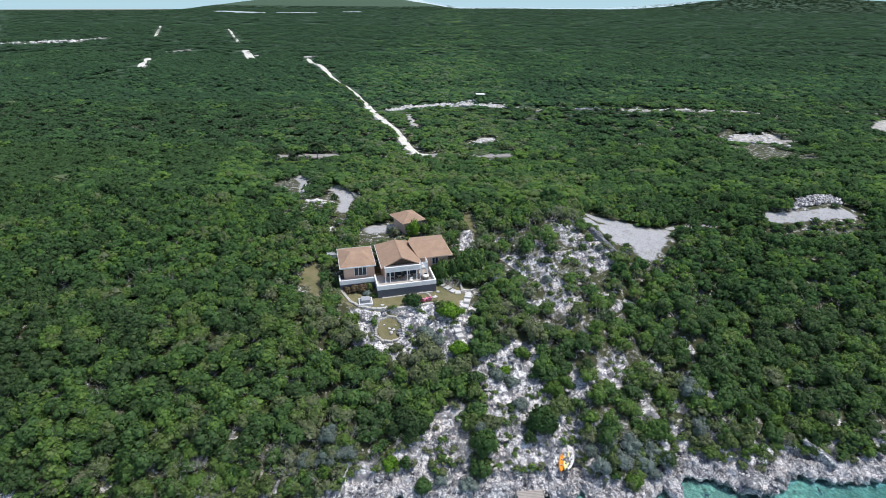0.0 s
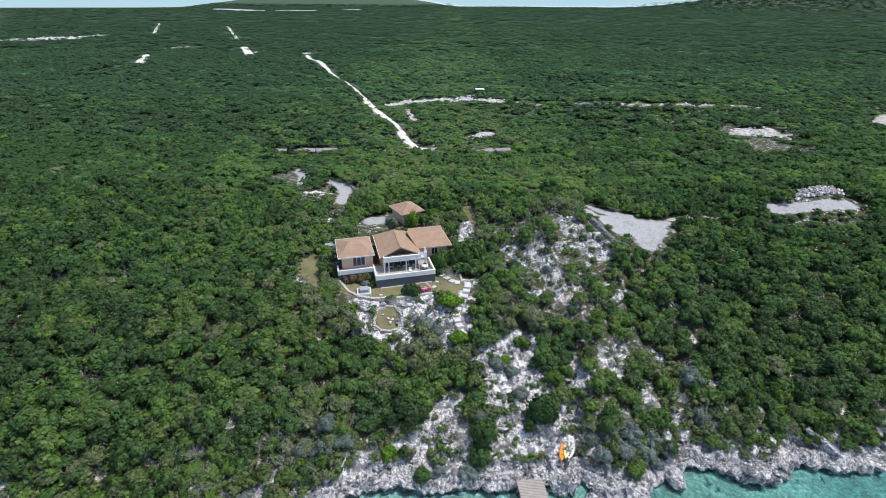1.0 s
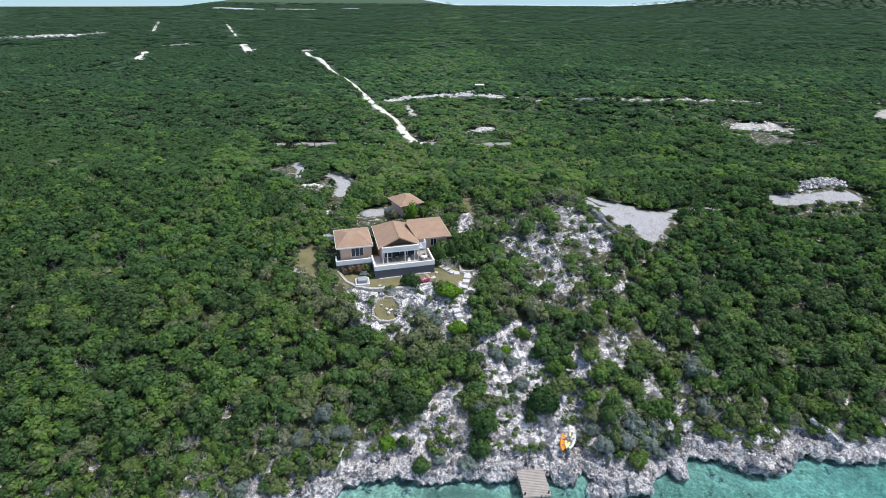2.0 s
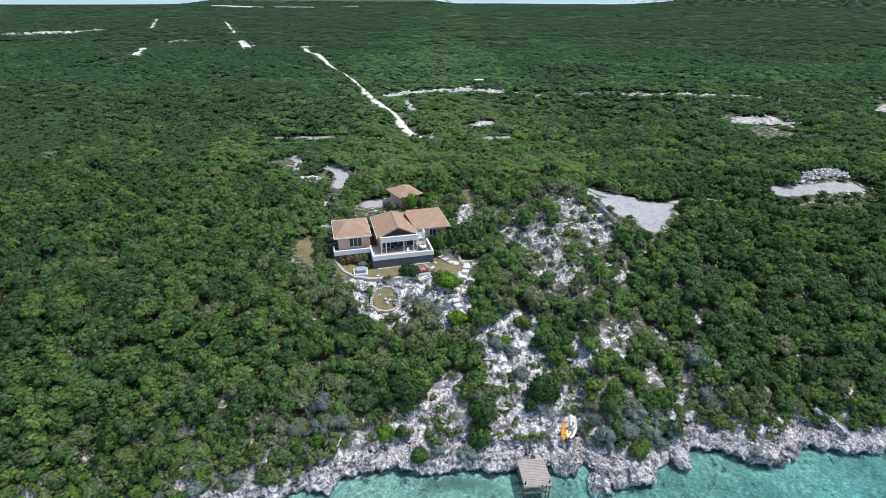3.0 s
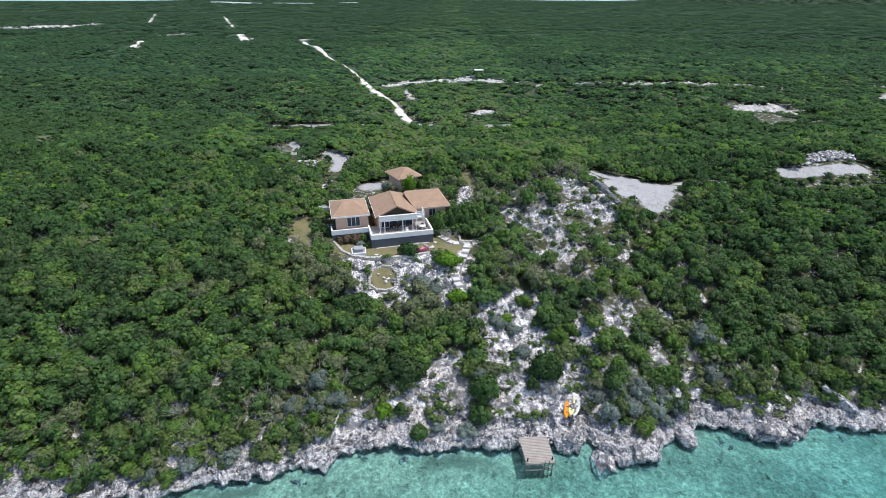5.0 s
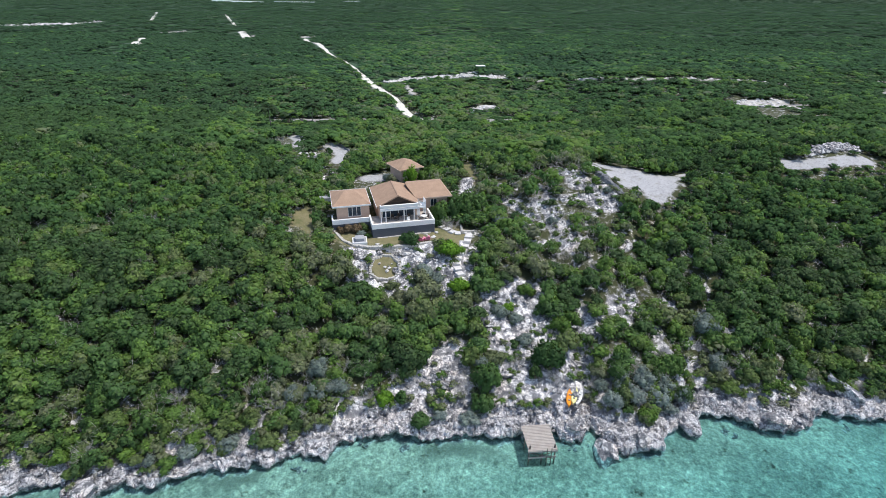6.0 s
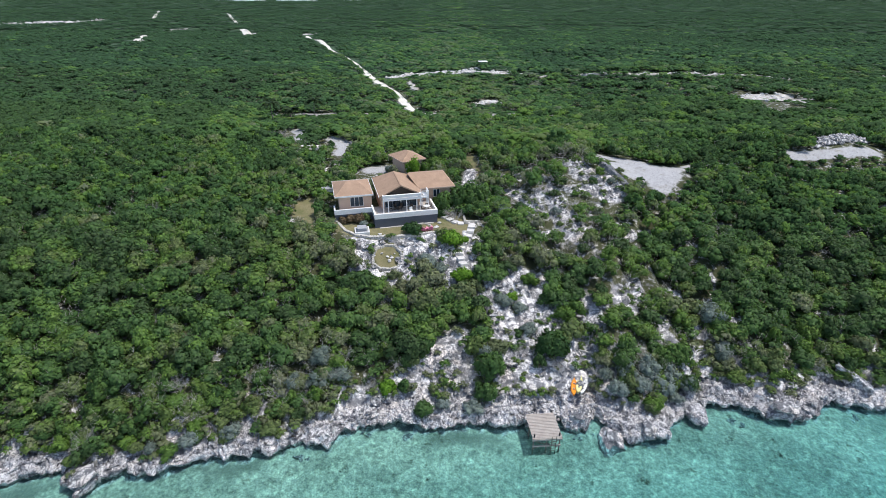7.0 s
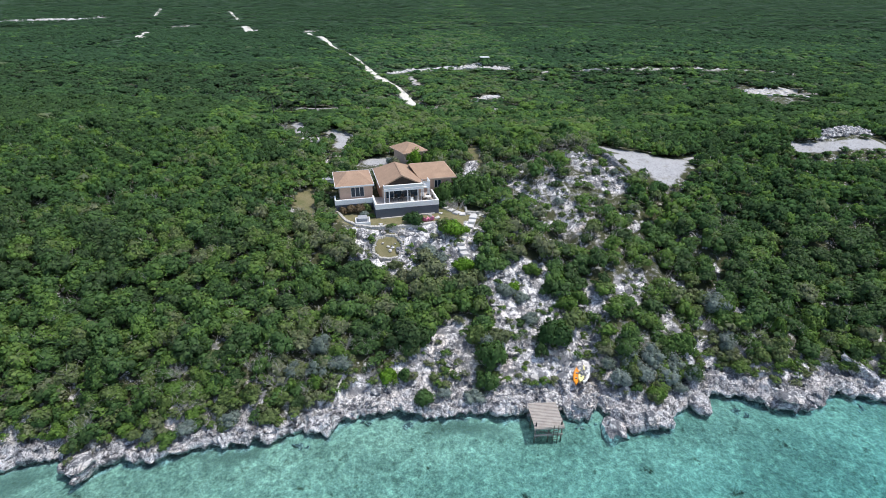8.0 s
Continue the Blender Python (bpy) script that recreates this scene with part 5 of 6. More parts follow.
def dead_shrubs():
    r = random.Random(8)
    meshes = [twig_mesh(k) for k in range(4)]
    spots = [(-44, 66), (-46, 67.5), (-42.5, 64.5), (-12.6, 62.4), (38.3, 61), (36.5, 62), (-35, 49), (-29, 47), (-22, 48.5), (-17, 50), (-13, 49), (-40, 55), (-46.7, 134), (-45, 135.5), (-48.5, 133)]
    while len(spots) < 75:
        x = r.uniform(-50, 55)
        y = float(shore(x)) + r.choice((r.uniform(3.5, 9), r.uniform(9, 45)))
        if not built_on(np.array([x]), np.array([y]), 2.0)[0]:
            spots.append((x, y))
    for x, y in spots:
        s = r.uniform(0.9, 1.5)
        t = new("dead_shrub")
        t.matrix_world = pose(x, y, float(land(x, y)), 0, 0, r.uniform(0, 360)) @ Matrix.Diagonal((s, s, s * r.uniform(1.3, 1.9), 1))
        tagged(t, "bare grey leafless shrub among the scrub", "shrub", "leafless shrubs")
        new("twig_crown", r.choice(meshes)).parent = t


dead_shrubs()


# ---- palms behind the house
def make_palm(x, y, high, seed):
    r = random.Random(seed)
    t = thing("palm_tree", pose(x, y, float(land(x, y))), "coconut palm with drooping green fronds", "palm tree", "palms by the drive")
    bm = bmesh.new()
    lean = Vector((r.uniform(-0.5, 0.5), r.uniform(-0.5, 0.5), 0))
    last = Vector((0, 0, -0.2))
    for k in range(1, 8):
        f = k / 7
        p = lean * f * f + Vector((0, 0, high * f))
        rod(bm, last, p, 0.19 - 0.08 * f, 0.18 - 0.08 * f, 8)
        last = p
    part("trunk", bm, M_BARK, t)
    for k in range(15):
        a, up = 6.283 * k / 15 + r.uniform(-0.3, 0.3), r.uniform(0.2, 1.9)
        out = Vector((math.cos(a), math.sin(a), 0))
        side = Vector((-out.y, out.x, 0))
        bm = bmesh.new()
        spine = []
        for j in range(9):
            f = j / 8
            spine.append(last + out * (3.4 * f * (1.1 - 0.2 * up)) + Vector((0, 0, up * 2.2 * f - 2.9 * f * f)))
        for j in range(1, 9):
            for s in (-1, 1):
                for h in (0.0, 0.25, 0.5, 0.75):
                    p = spine[j - 1].lerp(spine[j], h)
                    w = 0.95 * math.sin(math.pi * min(1, (j + h) / 9.2)) + 0.08
                    tip = p + side * s * w + out * 0.35 - Vector((0, 0, 0.35 * w))
                    vs = [bm.verts.new(q) for q in (p, p + out * 0.34, tip)]
                    bm.faces.new(vs)
        for j in range(8):
            rod(bm, spine[j], spine[j + 1], 0.03, 0.025, 3)
        part("frond", bm, M_FROND, t)


make_palm(-55.2, 158.0, 6.6, 1)
make_palm(-45.0, 168.3, 6.6, 2)
make_palm(-51.5, 167, 3.4, 3)


# ---- a shelter at the far clearing
def make_shelter():
    t = thing("shelter", pose(15.5, 276, float(land(15.5, 276)), 0, 0, 5), "small open shelter with a flat white roof", "shelter")
    part("roof", boxes((-2.3, 2.3, -1.9, 1.9, 3.0, 3.25), bevel=0.04), M_FASCIA, t, "flat white roof")
    for u in (-2.0, 2.0):
        for v in (-1.6, 1.6):
            part("post", boxes((u - 0.1, u + 0.1, v - 0.1, v + 0.1, -0.5, 3.0)), M_POST, t)


make_shelter()


# ---- the gate by the drive
def make_gate():
    t = thing("gate_wall", pose(-50.5, 168, float(land(-50.5, 168)), 0, 0, 5), "white gate wall with two pillars beside the road", "wall")
    for u in (-2.2, 2.2):
        part("pillar", boxes((u - 0.35, u + 0.35, -0.35, 0.35, -0.3, 2.0), (u - 0.45, u + 0.45, -0.45, 0.45, 2.0, 2.15)), M_PEACH, t)
    part("wing_wall", boxes((2.6, 5.5, -0.15, 0.15, -0.3, 1.1)), M_FASCIA, t)
    part("wing_wall", boxes((-5.5, -2.6, -0.15, 0.15, -0.3, 1.1)), M_FASCIA, t)


make_gate()


# ---- small things round the house
stone_row("stone_edging", [(-4.9, 77.5), (-4.3, 77.6), (-3.6, 77.1), (-3.0, 76.2)], 0.35, 0.18, "short curved edging of white stones on the lawn", "edging", 0.4)
stone_row("yard_wall", [(2.2, 79.9), (2.4, 77.9), (4.6, 78.6)], 0.35, 0.5, "low white stone wall beside the path", "garden wall", 0.45)


stone_row("drive_kerb", [(-30.4, 136.9), (-28.2, 134.2), (-26.0, 130.4), (-24.2, 125.4), (-23.0, 120.5)], 0.7, 0.45, "low dark stone kerb along the pale drive", "kerb", 0.9, 0.3, M_BANK)


def make_tank():
    t = thing("water_tank", pose(-22.6, 88.5, float(land(-22.6, 88.5)), 0, 0, 12), "pale concrete water tank beside the house", "water tank")
    part("tank_body", boxes((-1.1, 1.1, -0.9, 0.9, -0.4, 1.5), bevel=0.04), M_FASCIA, t)
    part("tank_lid", boxes((-1.2, 1.2, -1.0, 1.0, 1.5, 1.62), bevel=0.03), M_GREYLID, t, "grey lid")


make_tank()


def lawn_stones():
    r = random.Random(3)
    me = [stone_mesh(k * 5.1, 2) for k in range(3)]
    for m in me:
        m.materials[0] = M_PALE
    for x, y, s in ((-2.4, 76.2, 0.42), (-1.9, 77.9, 0.36), (-11.2, 73.3, 0.3), (-8.9, 68.8, 0.3), (-9.6, 69.0, 0.25), (-9.2, 68.3, 0.35), (-10.9, 71.4, 0.4), (-12.4, 69.6, 0.5), (-6.3, 71.6, 0.45)):
        o = new("garden_stone", r.choice(me))
        o.matrix_world = pose(x, y, float(land(x, y)) + 0.1, 0, 0, r.uniform(0, 360)) @ Matrix.Diagonal((s, s * 0.8, s * 0.7, 1))
        tagged(o, "pale stone set in the garden", "stone", "garden stones")


lawn_stones()


# ---- plants
LOBE = np.array([(0, 0, 1), (0.894, 0, 0.447), (0.276, 0.851, 0.447), (-0.724, 0.526, 0.447), (-0.724, -0.526, 0.447), (0.276, -0.851, 0.447), (0.724, 0.526, -0.447), (-0.276, 0.851, -0.447), (-0.894, 0, -0.447), (-0.276, -0.851, -0.447), (0.724, -0.526, -0.447)])
LOBE_FULL = [(0, k, k % 5 + 1) for k in range(1, 6)] + [(k, k + 5, k % 5 + 1) for k in range(1, 6)] + [(k % 5 + 1, k + 5, k % 5 + 6) for k in range(1, 6)]
LOBE_SIDE = LOBE_FULL[:10]
LOBE_CAP = [(0, k, k % 5 + 1) for k in range(1, 6)]


def unit(v):
    return v / (np.linalg.norm(v, axis=-1, keepdims=True) + 1e-9)


def crown(r, cards, leaf, lobes, core=LOBE_FULL, reach=0.55, up=0.3, lift=0.0, rough=0.2):
    """A lobed crown about the origin, 1 wide and 1 high: leaf clusters over uneven leafy lobes that bulge from a dome.
    Gives triangles, the way each corner faces, and a tone for each triangle."""
    k = np.arange(lobes)
    zc = 1 - (k + 0.5) / lobes * 0.98
    ang, flat = k * 2.4 + r.uniform(-0.5, 0.5, lobes), np.sqrt(1 - zc ** 2)
    c = np.c_[flat * np.cos(ang), flat * np.sin(ang), zc * 0.95 - 0.25] * (reach * r.uniform(0.65, 1.4, lobes))[:, None] + r.normal(size=(lobes, 3)) * 0.07
    size = r.uniform(0.24, 0.46, lobes) * (1.25 if lobes < 6 else 1.0)
    tone = r.uniform(-1, 1, lobes)
    # leaf clusters, but none buried in another lobe
    n = cards * 3
    at = r.randint(0, lobes, n)
    d = r.normal(size=(n, 3))
    d[:, 2] = np.abs(d[:, 2]) * 1.1 - 0.4
    d = unit(d)
    p = c[at] + d * (size[at] * r.uniform(0.80, 1.28, n))[:, None]
    gap = np.linalg.norm(p[:, None] - c[None], axis=2) / size[None]
    gap[np.arange(n), at] = 9
    pick = np.argsort(gap.min(1) < 0.85, kind="stable")[:cards]
    at, d, p = at[pick], d[pick], p[pick]
    n = cards
    face = unit(d + r.normal(size=(n, 3)) * 0.5 + (0, 0, up))
    a = unit(np.cross(face, r.normal(size=(n, 3))))
    b = np.cross(face, a)
    s = leaf * r.uniform(0.6, 1.4, n)[:, None]
    w = s * r.uniform(0.55, 1.0, n)[:, None]
    tri = np.stack([p - a * s, p + a * s * 0.5 - b * w, p + a * s * 0.6 + b * w], 1)
    turn = unit(0.62 * d + 0.4 * unit(p + (0, 0, 0.35)) + r.normal(size=(n, 3)) * rough + (0, 0, lift))
    nrm = np.repeat(turn[:, None], 3, 1)
    tones = tone[at] + r.normal(size=n) * 0.3
    if core:
        bump_ = LOBE[None] * r.uniform(0.68, 0.96, (lobes, len(LOBE), 1))
        solid = (c[:, None] + bump_ * size[:, None, None])[:, np.array(core)].reshape(-1, 3, 3)
        out = np.repeat(unit(LOBE + (0, 0, 0.15 + lift))[None], lobes, 0)[:, np.array(core)].reshape(-1, 3, 3)
        tri, nrm, tones = np.concatenate([tri, solid]), np.concatenate([nrm, out]), np.r_[tones, np.repeat(tone, len(core))]
    back = np.einsum("ij,ij->i", np.cross(tri[:, 1] - tri[:, 0], tri[:, 2] - tri[:, 0]), nrm[:, 0]) < 0
    tri[back], nrm[back] = tri[back][:, ::-1], nrm[back][:, ::-1]
    return tri, nrm, tones


def plant_stuff(name, label, x, y, r_, h, tones, protos, seed, material=None, vary=0.13):
    """All the plants of one stretch in one mesh: each a turned and scaled crown."""
    r = np.random.RandomState(seed)
    z = land(x, y)
    vs, ns, ts = [], [], []
    pick = r.randint(0, len(protos), len(x))
    for k, (tri, nrm, clump) in enumerate(protos):
        i = np.nonzero(pick == k)[0]
        if not len(i):
            continue
        ang = r.uniform(0, 6.283, len(i))
        ca, sa = np.cos(ang)[:, None], np.sin(ang)[:, None]
        P, N = tri.reshape(-1, 3), nrm.reshape(-1, 3)
        sx = r_[i][:, None]
        X = (P[:, 0] * ca - P[:, 1] * sa) * sx + x[i][:, None]
        Y = (P[:, 0] * sa + P[:, 1] * ca) * sx + y[i][:, None]
        Z = P[:, 2] * (h[i] * 0.58)[:, None] + (z[i] + h[i] * 0.46)[:, None]
        vs.append(np.stack([X, Y, Z], -1).reshape(-1, 3))
        ns.append(np.stack([N[:, 0] * ca - N[:, 1] * sa, N[:, 0] * sa + N[:, 1] * ca, np.repeat(N[None, :, 2], len(i), 0)], -1).reshape(-1, 3))
        ts.append(np.repeat(np.clip(tones[i][:, None] + vary * clump, 0, 1), 3, axis=1).ravel())
    v, t = np.concatenate(vs), np.concatenate(ts)
    ob = big_mesh(name, v, np.arange(len(v)).reshape(-1, 3), material or M_LEAF, [("tone", t)], tri=True, facing=np.concatenate(ns))
    return tagged(ob, label, "scrub", kind="stuff")


def scatter(seed, y0, y1, gap, half):
    """Jittered plan places between two distances, over a width that grows with distance."""
    r = np.random.RandomState(seed)
    ys = np.arange(y0, y1, gap)
    x = np.concatenate([np.arange(-half(v), half(v), gap) for v in ys])
    y = np.concatenate([np.full(len(np.arange(-half(v), half(v), gap)), v) for v in ys])
    x, y = x + r.uniform(-0.8, 0.8, len(x)) * gap, y + r.uniform(-0.8, 0.8, len(y)) * gap
    return x, y, r


def tone_of(x, y, r):
    """Drifts of darker, lighter and silvery plants over the land, with haze and lens darkening put into the tone."""
    d = y - shore(x)
    t = 0.44 + 0.25 * wob(x, y, 26, 21) + 0.19 * wob(x, y, 9, 22) + r.normal(size=len(x)) * 0.25
    # lowered far off for haze and at both sides for lens darkening
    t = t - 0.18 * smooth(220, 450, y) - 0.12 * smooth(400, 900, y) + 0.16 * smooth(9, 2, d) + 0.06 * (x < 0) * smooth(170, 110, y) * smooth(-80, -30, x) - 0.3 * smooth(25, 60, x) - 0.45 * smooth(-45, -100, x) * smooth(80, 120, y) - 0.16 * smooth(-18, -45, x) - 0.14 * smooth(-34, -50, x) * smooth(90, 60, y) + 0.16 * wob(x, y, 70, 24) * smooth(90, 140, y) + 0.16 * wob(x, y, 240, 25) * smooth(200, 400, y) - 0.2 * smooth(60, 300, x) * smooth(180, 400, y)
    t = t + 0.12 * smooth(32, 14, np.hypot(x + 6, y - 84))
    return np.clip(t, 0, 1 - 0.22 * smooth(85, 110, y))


def keep_clear(x, y, r_):
    ok = ~built_on(x, y, r_) & ~((np.abs(x + 9.5) < 3.2) & (y > 63) & (y < 72))
    for w, pts in ROCK + ROCK_LOW + ROCK_HIGH + GRAVEL + DRY + [(2.2, PATHWAY[0][1])] + HEAP:
        ok &= nearness(x, y, [(w + 0.35, pts)]) < 0.52
    return ok


def sight(x, y, strokes, high):
    """Plants that stand before a clearing, as seen from the sea: only low growth there."""
    hide = np.zeros(len(x), bool)
    for k in (0.0, 0.33, 0.66, 1.0):
        hide |= nearness(x, y + k * high * y / 34, strokes) > 0.5
    return hide


r0 = np.random.RandomState(7)
NEAR_P = [crown(r0, 350, 0.125, 11, lift=0.08) for _ in range(9)]
SMALL_P = [crown(r0, 80, 0.2, 5, LOBE_CAP) for _ in range(7)]
BACK_P = [crown(r0, 110, 0.17, 9, LOBE_SIDE, up=0.5, lift=0.1, rough=0.12) for _ in range(9)]
MID_P = [[crown(r0, n, leaf, lobes, LOBE_SIDE, 0.58, 0.75, lift, 0.1) for _ in range(9)] for n, leaf, lobes, lift in ((52, 0.16, 11, 0.45), (24, 0.18, 8, 0.6))]
FAR_P = [[crown(r0, n, leaf, lobes, LOBE_SIDE if lobes > 4 else LOBE_CAP, 0.6, 0.8, lift, 0.08) for _ in range(9)] for n, leaf, lobes, lift in ((10, 0.22, 5, 1.1), (5, 0.26, 4, 1.6), (2, 0.4, 2, 2.4))]
GAPS = (((-21.2, 200), (-26.6, 216), 12, 3.4), ((-44.6, 268), (-72.4, 335), 44, 2.4), ((-72.4, 335), (-90.6, 378), 24, 2.3))
OPEN_NEAR = PAD + TRACK + YARD + HEAP + ROCK_HIGH[:4] + DRY[:1] + [(2.6, [(-12, 100.8), (-7, 101.5)])]
OPEN_FAR = FAR + DRIVE + [(1.5, [(12, 186), (23, 187)])]


def coastal_scrub():
    x, y, r = scatter(31, 34, 118, 1.85, lambda v: 20 + 0.79 * v)
    d = y - shore(x)
    rad = r.uniform(1.1, 1.95, len(x)) * np.clip(0.55 + d / 25, 0.5, 1.0)
    hgt = (2.5 + 0.5 * wob(x, y, 8, 51) + r.uniform(-0.45, 0.6, len(x))) * np.clip(0.4 + d / 18, 0.4, 1.0)
    ok = (d > np.where(x < -16, 0.8, 2.2) + r.uniform(0, 1.5, len(x))) & ~((x > 15) & (y < 100) & (r.uniform(size=len(x)) < 0.08)) & keep_clear(x, y, rad)
    ok &= ~((x > 8) & (x < 26) & (y > 62) & (y < 100) & (r.uniform(size=len(x)) < 0.34))
    ok &= ~((x > -14) & (x < 20) & (d < 7.0) & (r.uniform(size=len(x)) < 0.6))
    ok &= ~sight(x, y, DRIVE + YARD + [(2.0, [(-35.5, 120.5), (-31.5, 118)])], 3.0)
    low = sight(x, y, OPEN_NEAR, 2.4)
    hgt, rad = np.where(low, hgt * 0.4, hgt), np.where(low, rad * 0.6, rad)
    x, y, rad, hgt, d = x[ok], y[ok], rad[ok], hgt[ok], d[ok]
    t = tone_of(x, y, r)
    # the shrubs of the nearest stretch stand singly
    one = (d < 9.5) & (x > -44) & (x < 56)
    for k in np.nonzero(one)[0][:270]:
        shrub(x[k], y[k], rad[k], hgt[k], t[k], int(r.randint(0, 1000)))
    one[np.nonzero(one)[0][270:]] = False
    x, y, rad, hgt, t = x[~one], y[~one], rad[~one], hgt[~one], t[~one]
    # smaller growth fills the gaps along the rock
    x2, y2, r = scatter(36, 36, 68, 1.5, lambda v: 20 + 0.79 * v)
    d2 = y2 - shore(x2)
    rad2 = r.uniform(0.5, 1.0, len(x2))
    ok = (d2 > np.where(x2 < -16, 0.5, 2.4) + r.uniform(0, 1.8, len(x2))) & (d2 < 15) & keep_clear(x2, y2, rad2) & ((d2 > 7) | (x2 < -12) | (x2 > 22) | (r.uniform(size=len(x2)) < 0.3))
    x2, y2, rad2 = x2[ok], y2[ok], rad2[ok]
    plant_stuff("shore_scrub", "low grey-green scrub along the rock shelf", x2, y2, rad2, rad2 * r.uniform(1.0, 1.9, len(x2)), np.clip(tone_of(x2, y2, r) + 0.12, 0, 1), SMALL_P, 45)
    # low growth under the canopy
    x3, y3, r = scatter(37, 44, 118, 2.3, lambda v: 18 + 0.79 * v)
    d3, rad3 = y3 - shore(x3), r.uniform(0.9, 1.5, len(x3))
    ok = (d3 > 8) & keep_clear(x3, y3, rad3) & ~sight(x3, y3, DRIVE + YARD + OPEN_NEAR, 2.0) & ~((x3 > 9) & (x3 < 30) & (y3 > 62) & (y3 < 100) & (r.uniform(size=len(x3)) < 0.85))
    x3, y3, rad3 = x3[ok], y3[ok], rad3[ok]
    plant_stuff("understory", "low leafy growth between the taller shrubs", x3, y3, rad3, r.uniform(1.2, 1.9, len(x3)), tone_of(x3, y3, r), SMALL_P, 46)
    for front, protos in ((True, NEAR_P), (False, BACK_P)):
        i = (y < 75) == front
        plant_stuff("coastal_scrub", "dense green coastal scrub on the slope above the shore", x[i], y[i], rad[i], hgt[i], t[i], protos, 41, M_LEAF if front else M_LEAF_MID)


def inland_scrub():
    x, y, r = scatter(32, 117, 262, 3.1, lambda v: 22 + 0.79 * v)
    rad = 2.1 + 2.1 * r.uniform(size=len(x)) ** 1.7
    hgt = (3.1 + 0.6 * wob(x, y, 14, 52) + r.uniform(-0.6, 0.9, len(x))) * (1 - 0.3 * smooth(175, 235, y))
    ok = keep_clear(x, y, rad) & (nearness(x, y, [(w + 1.2, p) for w, p in ROADS]) < 0.5) & ((nearness(x, y, [(w + 1.0, p) for w, p in FAR]) < 0.5) | (r.uniform(size=len(x)) < np.where(x < 80, 0.3, 0.14))) & (nearness(x, y, [(w - 0.2, p) for w, p in ASPHALT]) < 0.5)
    hgt = np.where(sight(x, y, [(2.2, [(-62, 180), (-40.7, 182.5)])], 2.0), 1.15, hgt)
    ok &= ~sight(x, y, [(2.2, [(8, 183.5), (22, 187)])], 2.0) & ~sight(x, y, [(4.6, [(96, 174.5), (104, 178), (109, 176), (107, 169)])] + DRIVE, 4.2) & ~((np.abs(x + 53) < 12) & (y > 166) & (y < 178) & (r.uniform(size=len(x)) < 0.45))
    hgt = np.where(sight(x, y, OPEN_FAR, 3.0) | (sight(x, y, ROADS, 1.3) & ((y < 210) | (y > 230))), hgt * 0.3, hgt)
    hgt = np.where((np.abs(x + 47) < 15) & (y > 140) & (y < 180), np.minimum(hgt, 2.0), hgt)
    x, y, rad, hgt = x[ok], y[ok], rad[ok], hgt[ok]
    # growth along the near edge of the white road leans over it in two places
    for (ax, ay), (bx, by), n, high in GAPS:
        f = (np.arange(n) + 0.5) / n
        x, y = np.r_[x, ax + (bx - ax) * f + r.uniform(-0.4, 0.4, n)], np.r_[y, ay + (by - ay) * f]
        rad, hgt = np.r_[rad, r.uniform(1.2, 1.9, n)], np.r_[hgt, high * r.uniform(0.85, 1.2, n)]
    t = tone_of(x, y, r)
    for k, i in enumerate((y < 185, y >= 185)):
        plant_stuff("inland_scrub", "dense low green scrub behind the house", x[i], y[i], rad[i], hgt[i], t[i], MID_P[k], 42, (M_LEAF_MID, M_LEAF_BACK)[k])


def distant_scrub():
    for n, (y0, y1, gap, seed) in enumerate(((258, 520, 4.3, 33), (520, 1150, 8.5, 34), (1150, 4850, 28.0, 35))):
        x, y, r = scatter(seed, y0, y1, gap, lambda v: 22 + 0.79 * v)
        rad = r.uniform((0.62, 0.75, 0.85)[n], (1.05, 1.2, 1.4)[n], len(x)) * gap
        hgt = r.uniform(0.8, 1.2, len(x)) * (2.4, 2.2, 2.4)[n]
        ok = (nearness(x, y, [(w + min(0.45 * gap, 9), p) for w, p in ROADS]) < 0.5) & ((nearness(x, y, [(w + min(0.55 * gap, 9), p) for w, p in FAR]) < 0.5) | (r.uniform(size=len(x)) < 0.12))
        hgt = np.where(sight(x, y, OPEN_FAR, 3.2) | (sight(x, y, ROADS, 1.3) & ((y < 268) | (y > 350))), hgt * 0.25, hgt)
        ok &= (land(x, y) < 16) | (x > 900)
        x, y, rad, hgt = x[ok], y[ok], rad[ok], hgt[ok]
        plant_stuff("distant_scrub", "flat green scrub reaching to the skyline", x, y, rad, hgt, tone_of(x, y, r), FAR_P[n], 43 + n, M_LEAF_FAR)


# ---- single shrubs: stems and a leafy crown, of a few growths
def crown_mesh(name, seed, n, material, leaf=0.17):
    tri, nrm, _ = crown(np.random.RandomState(seed), n, leaf, 12)
    v = tri.reshape(-1, 3) * (1.0, 1.0, 0.66) + (0, 0, 0.36)
    me = bpy.data.meshes.new(name)
    me.from_pydata([tuple(map(float, p)) for p in v], [], [tuple(range(k, k + 3)) for k in range(0, len(v), 3)])
    me.attributes.new("custom_normal", "FLOAT_VECTOR", "POINT").data.foreach_set("vector", np.ascontiguousarray(nrm, np.float32).ravel())
    me.shade_smooth()
    me.materials.append(material)
    return me


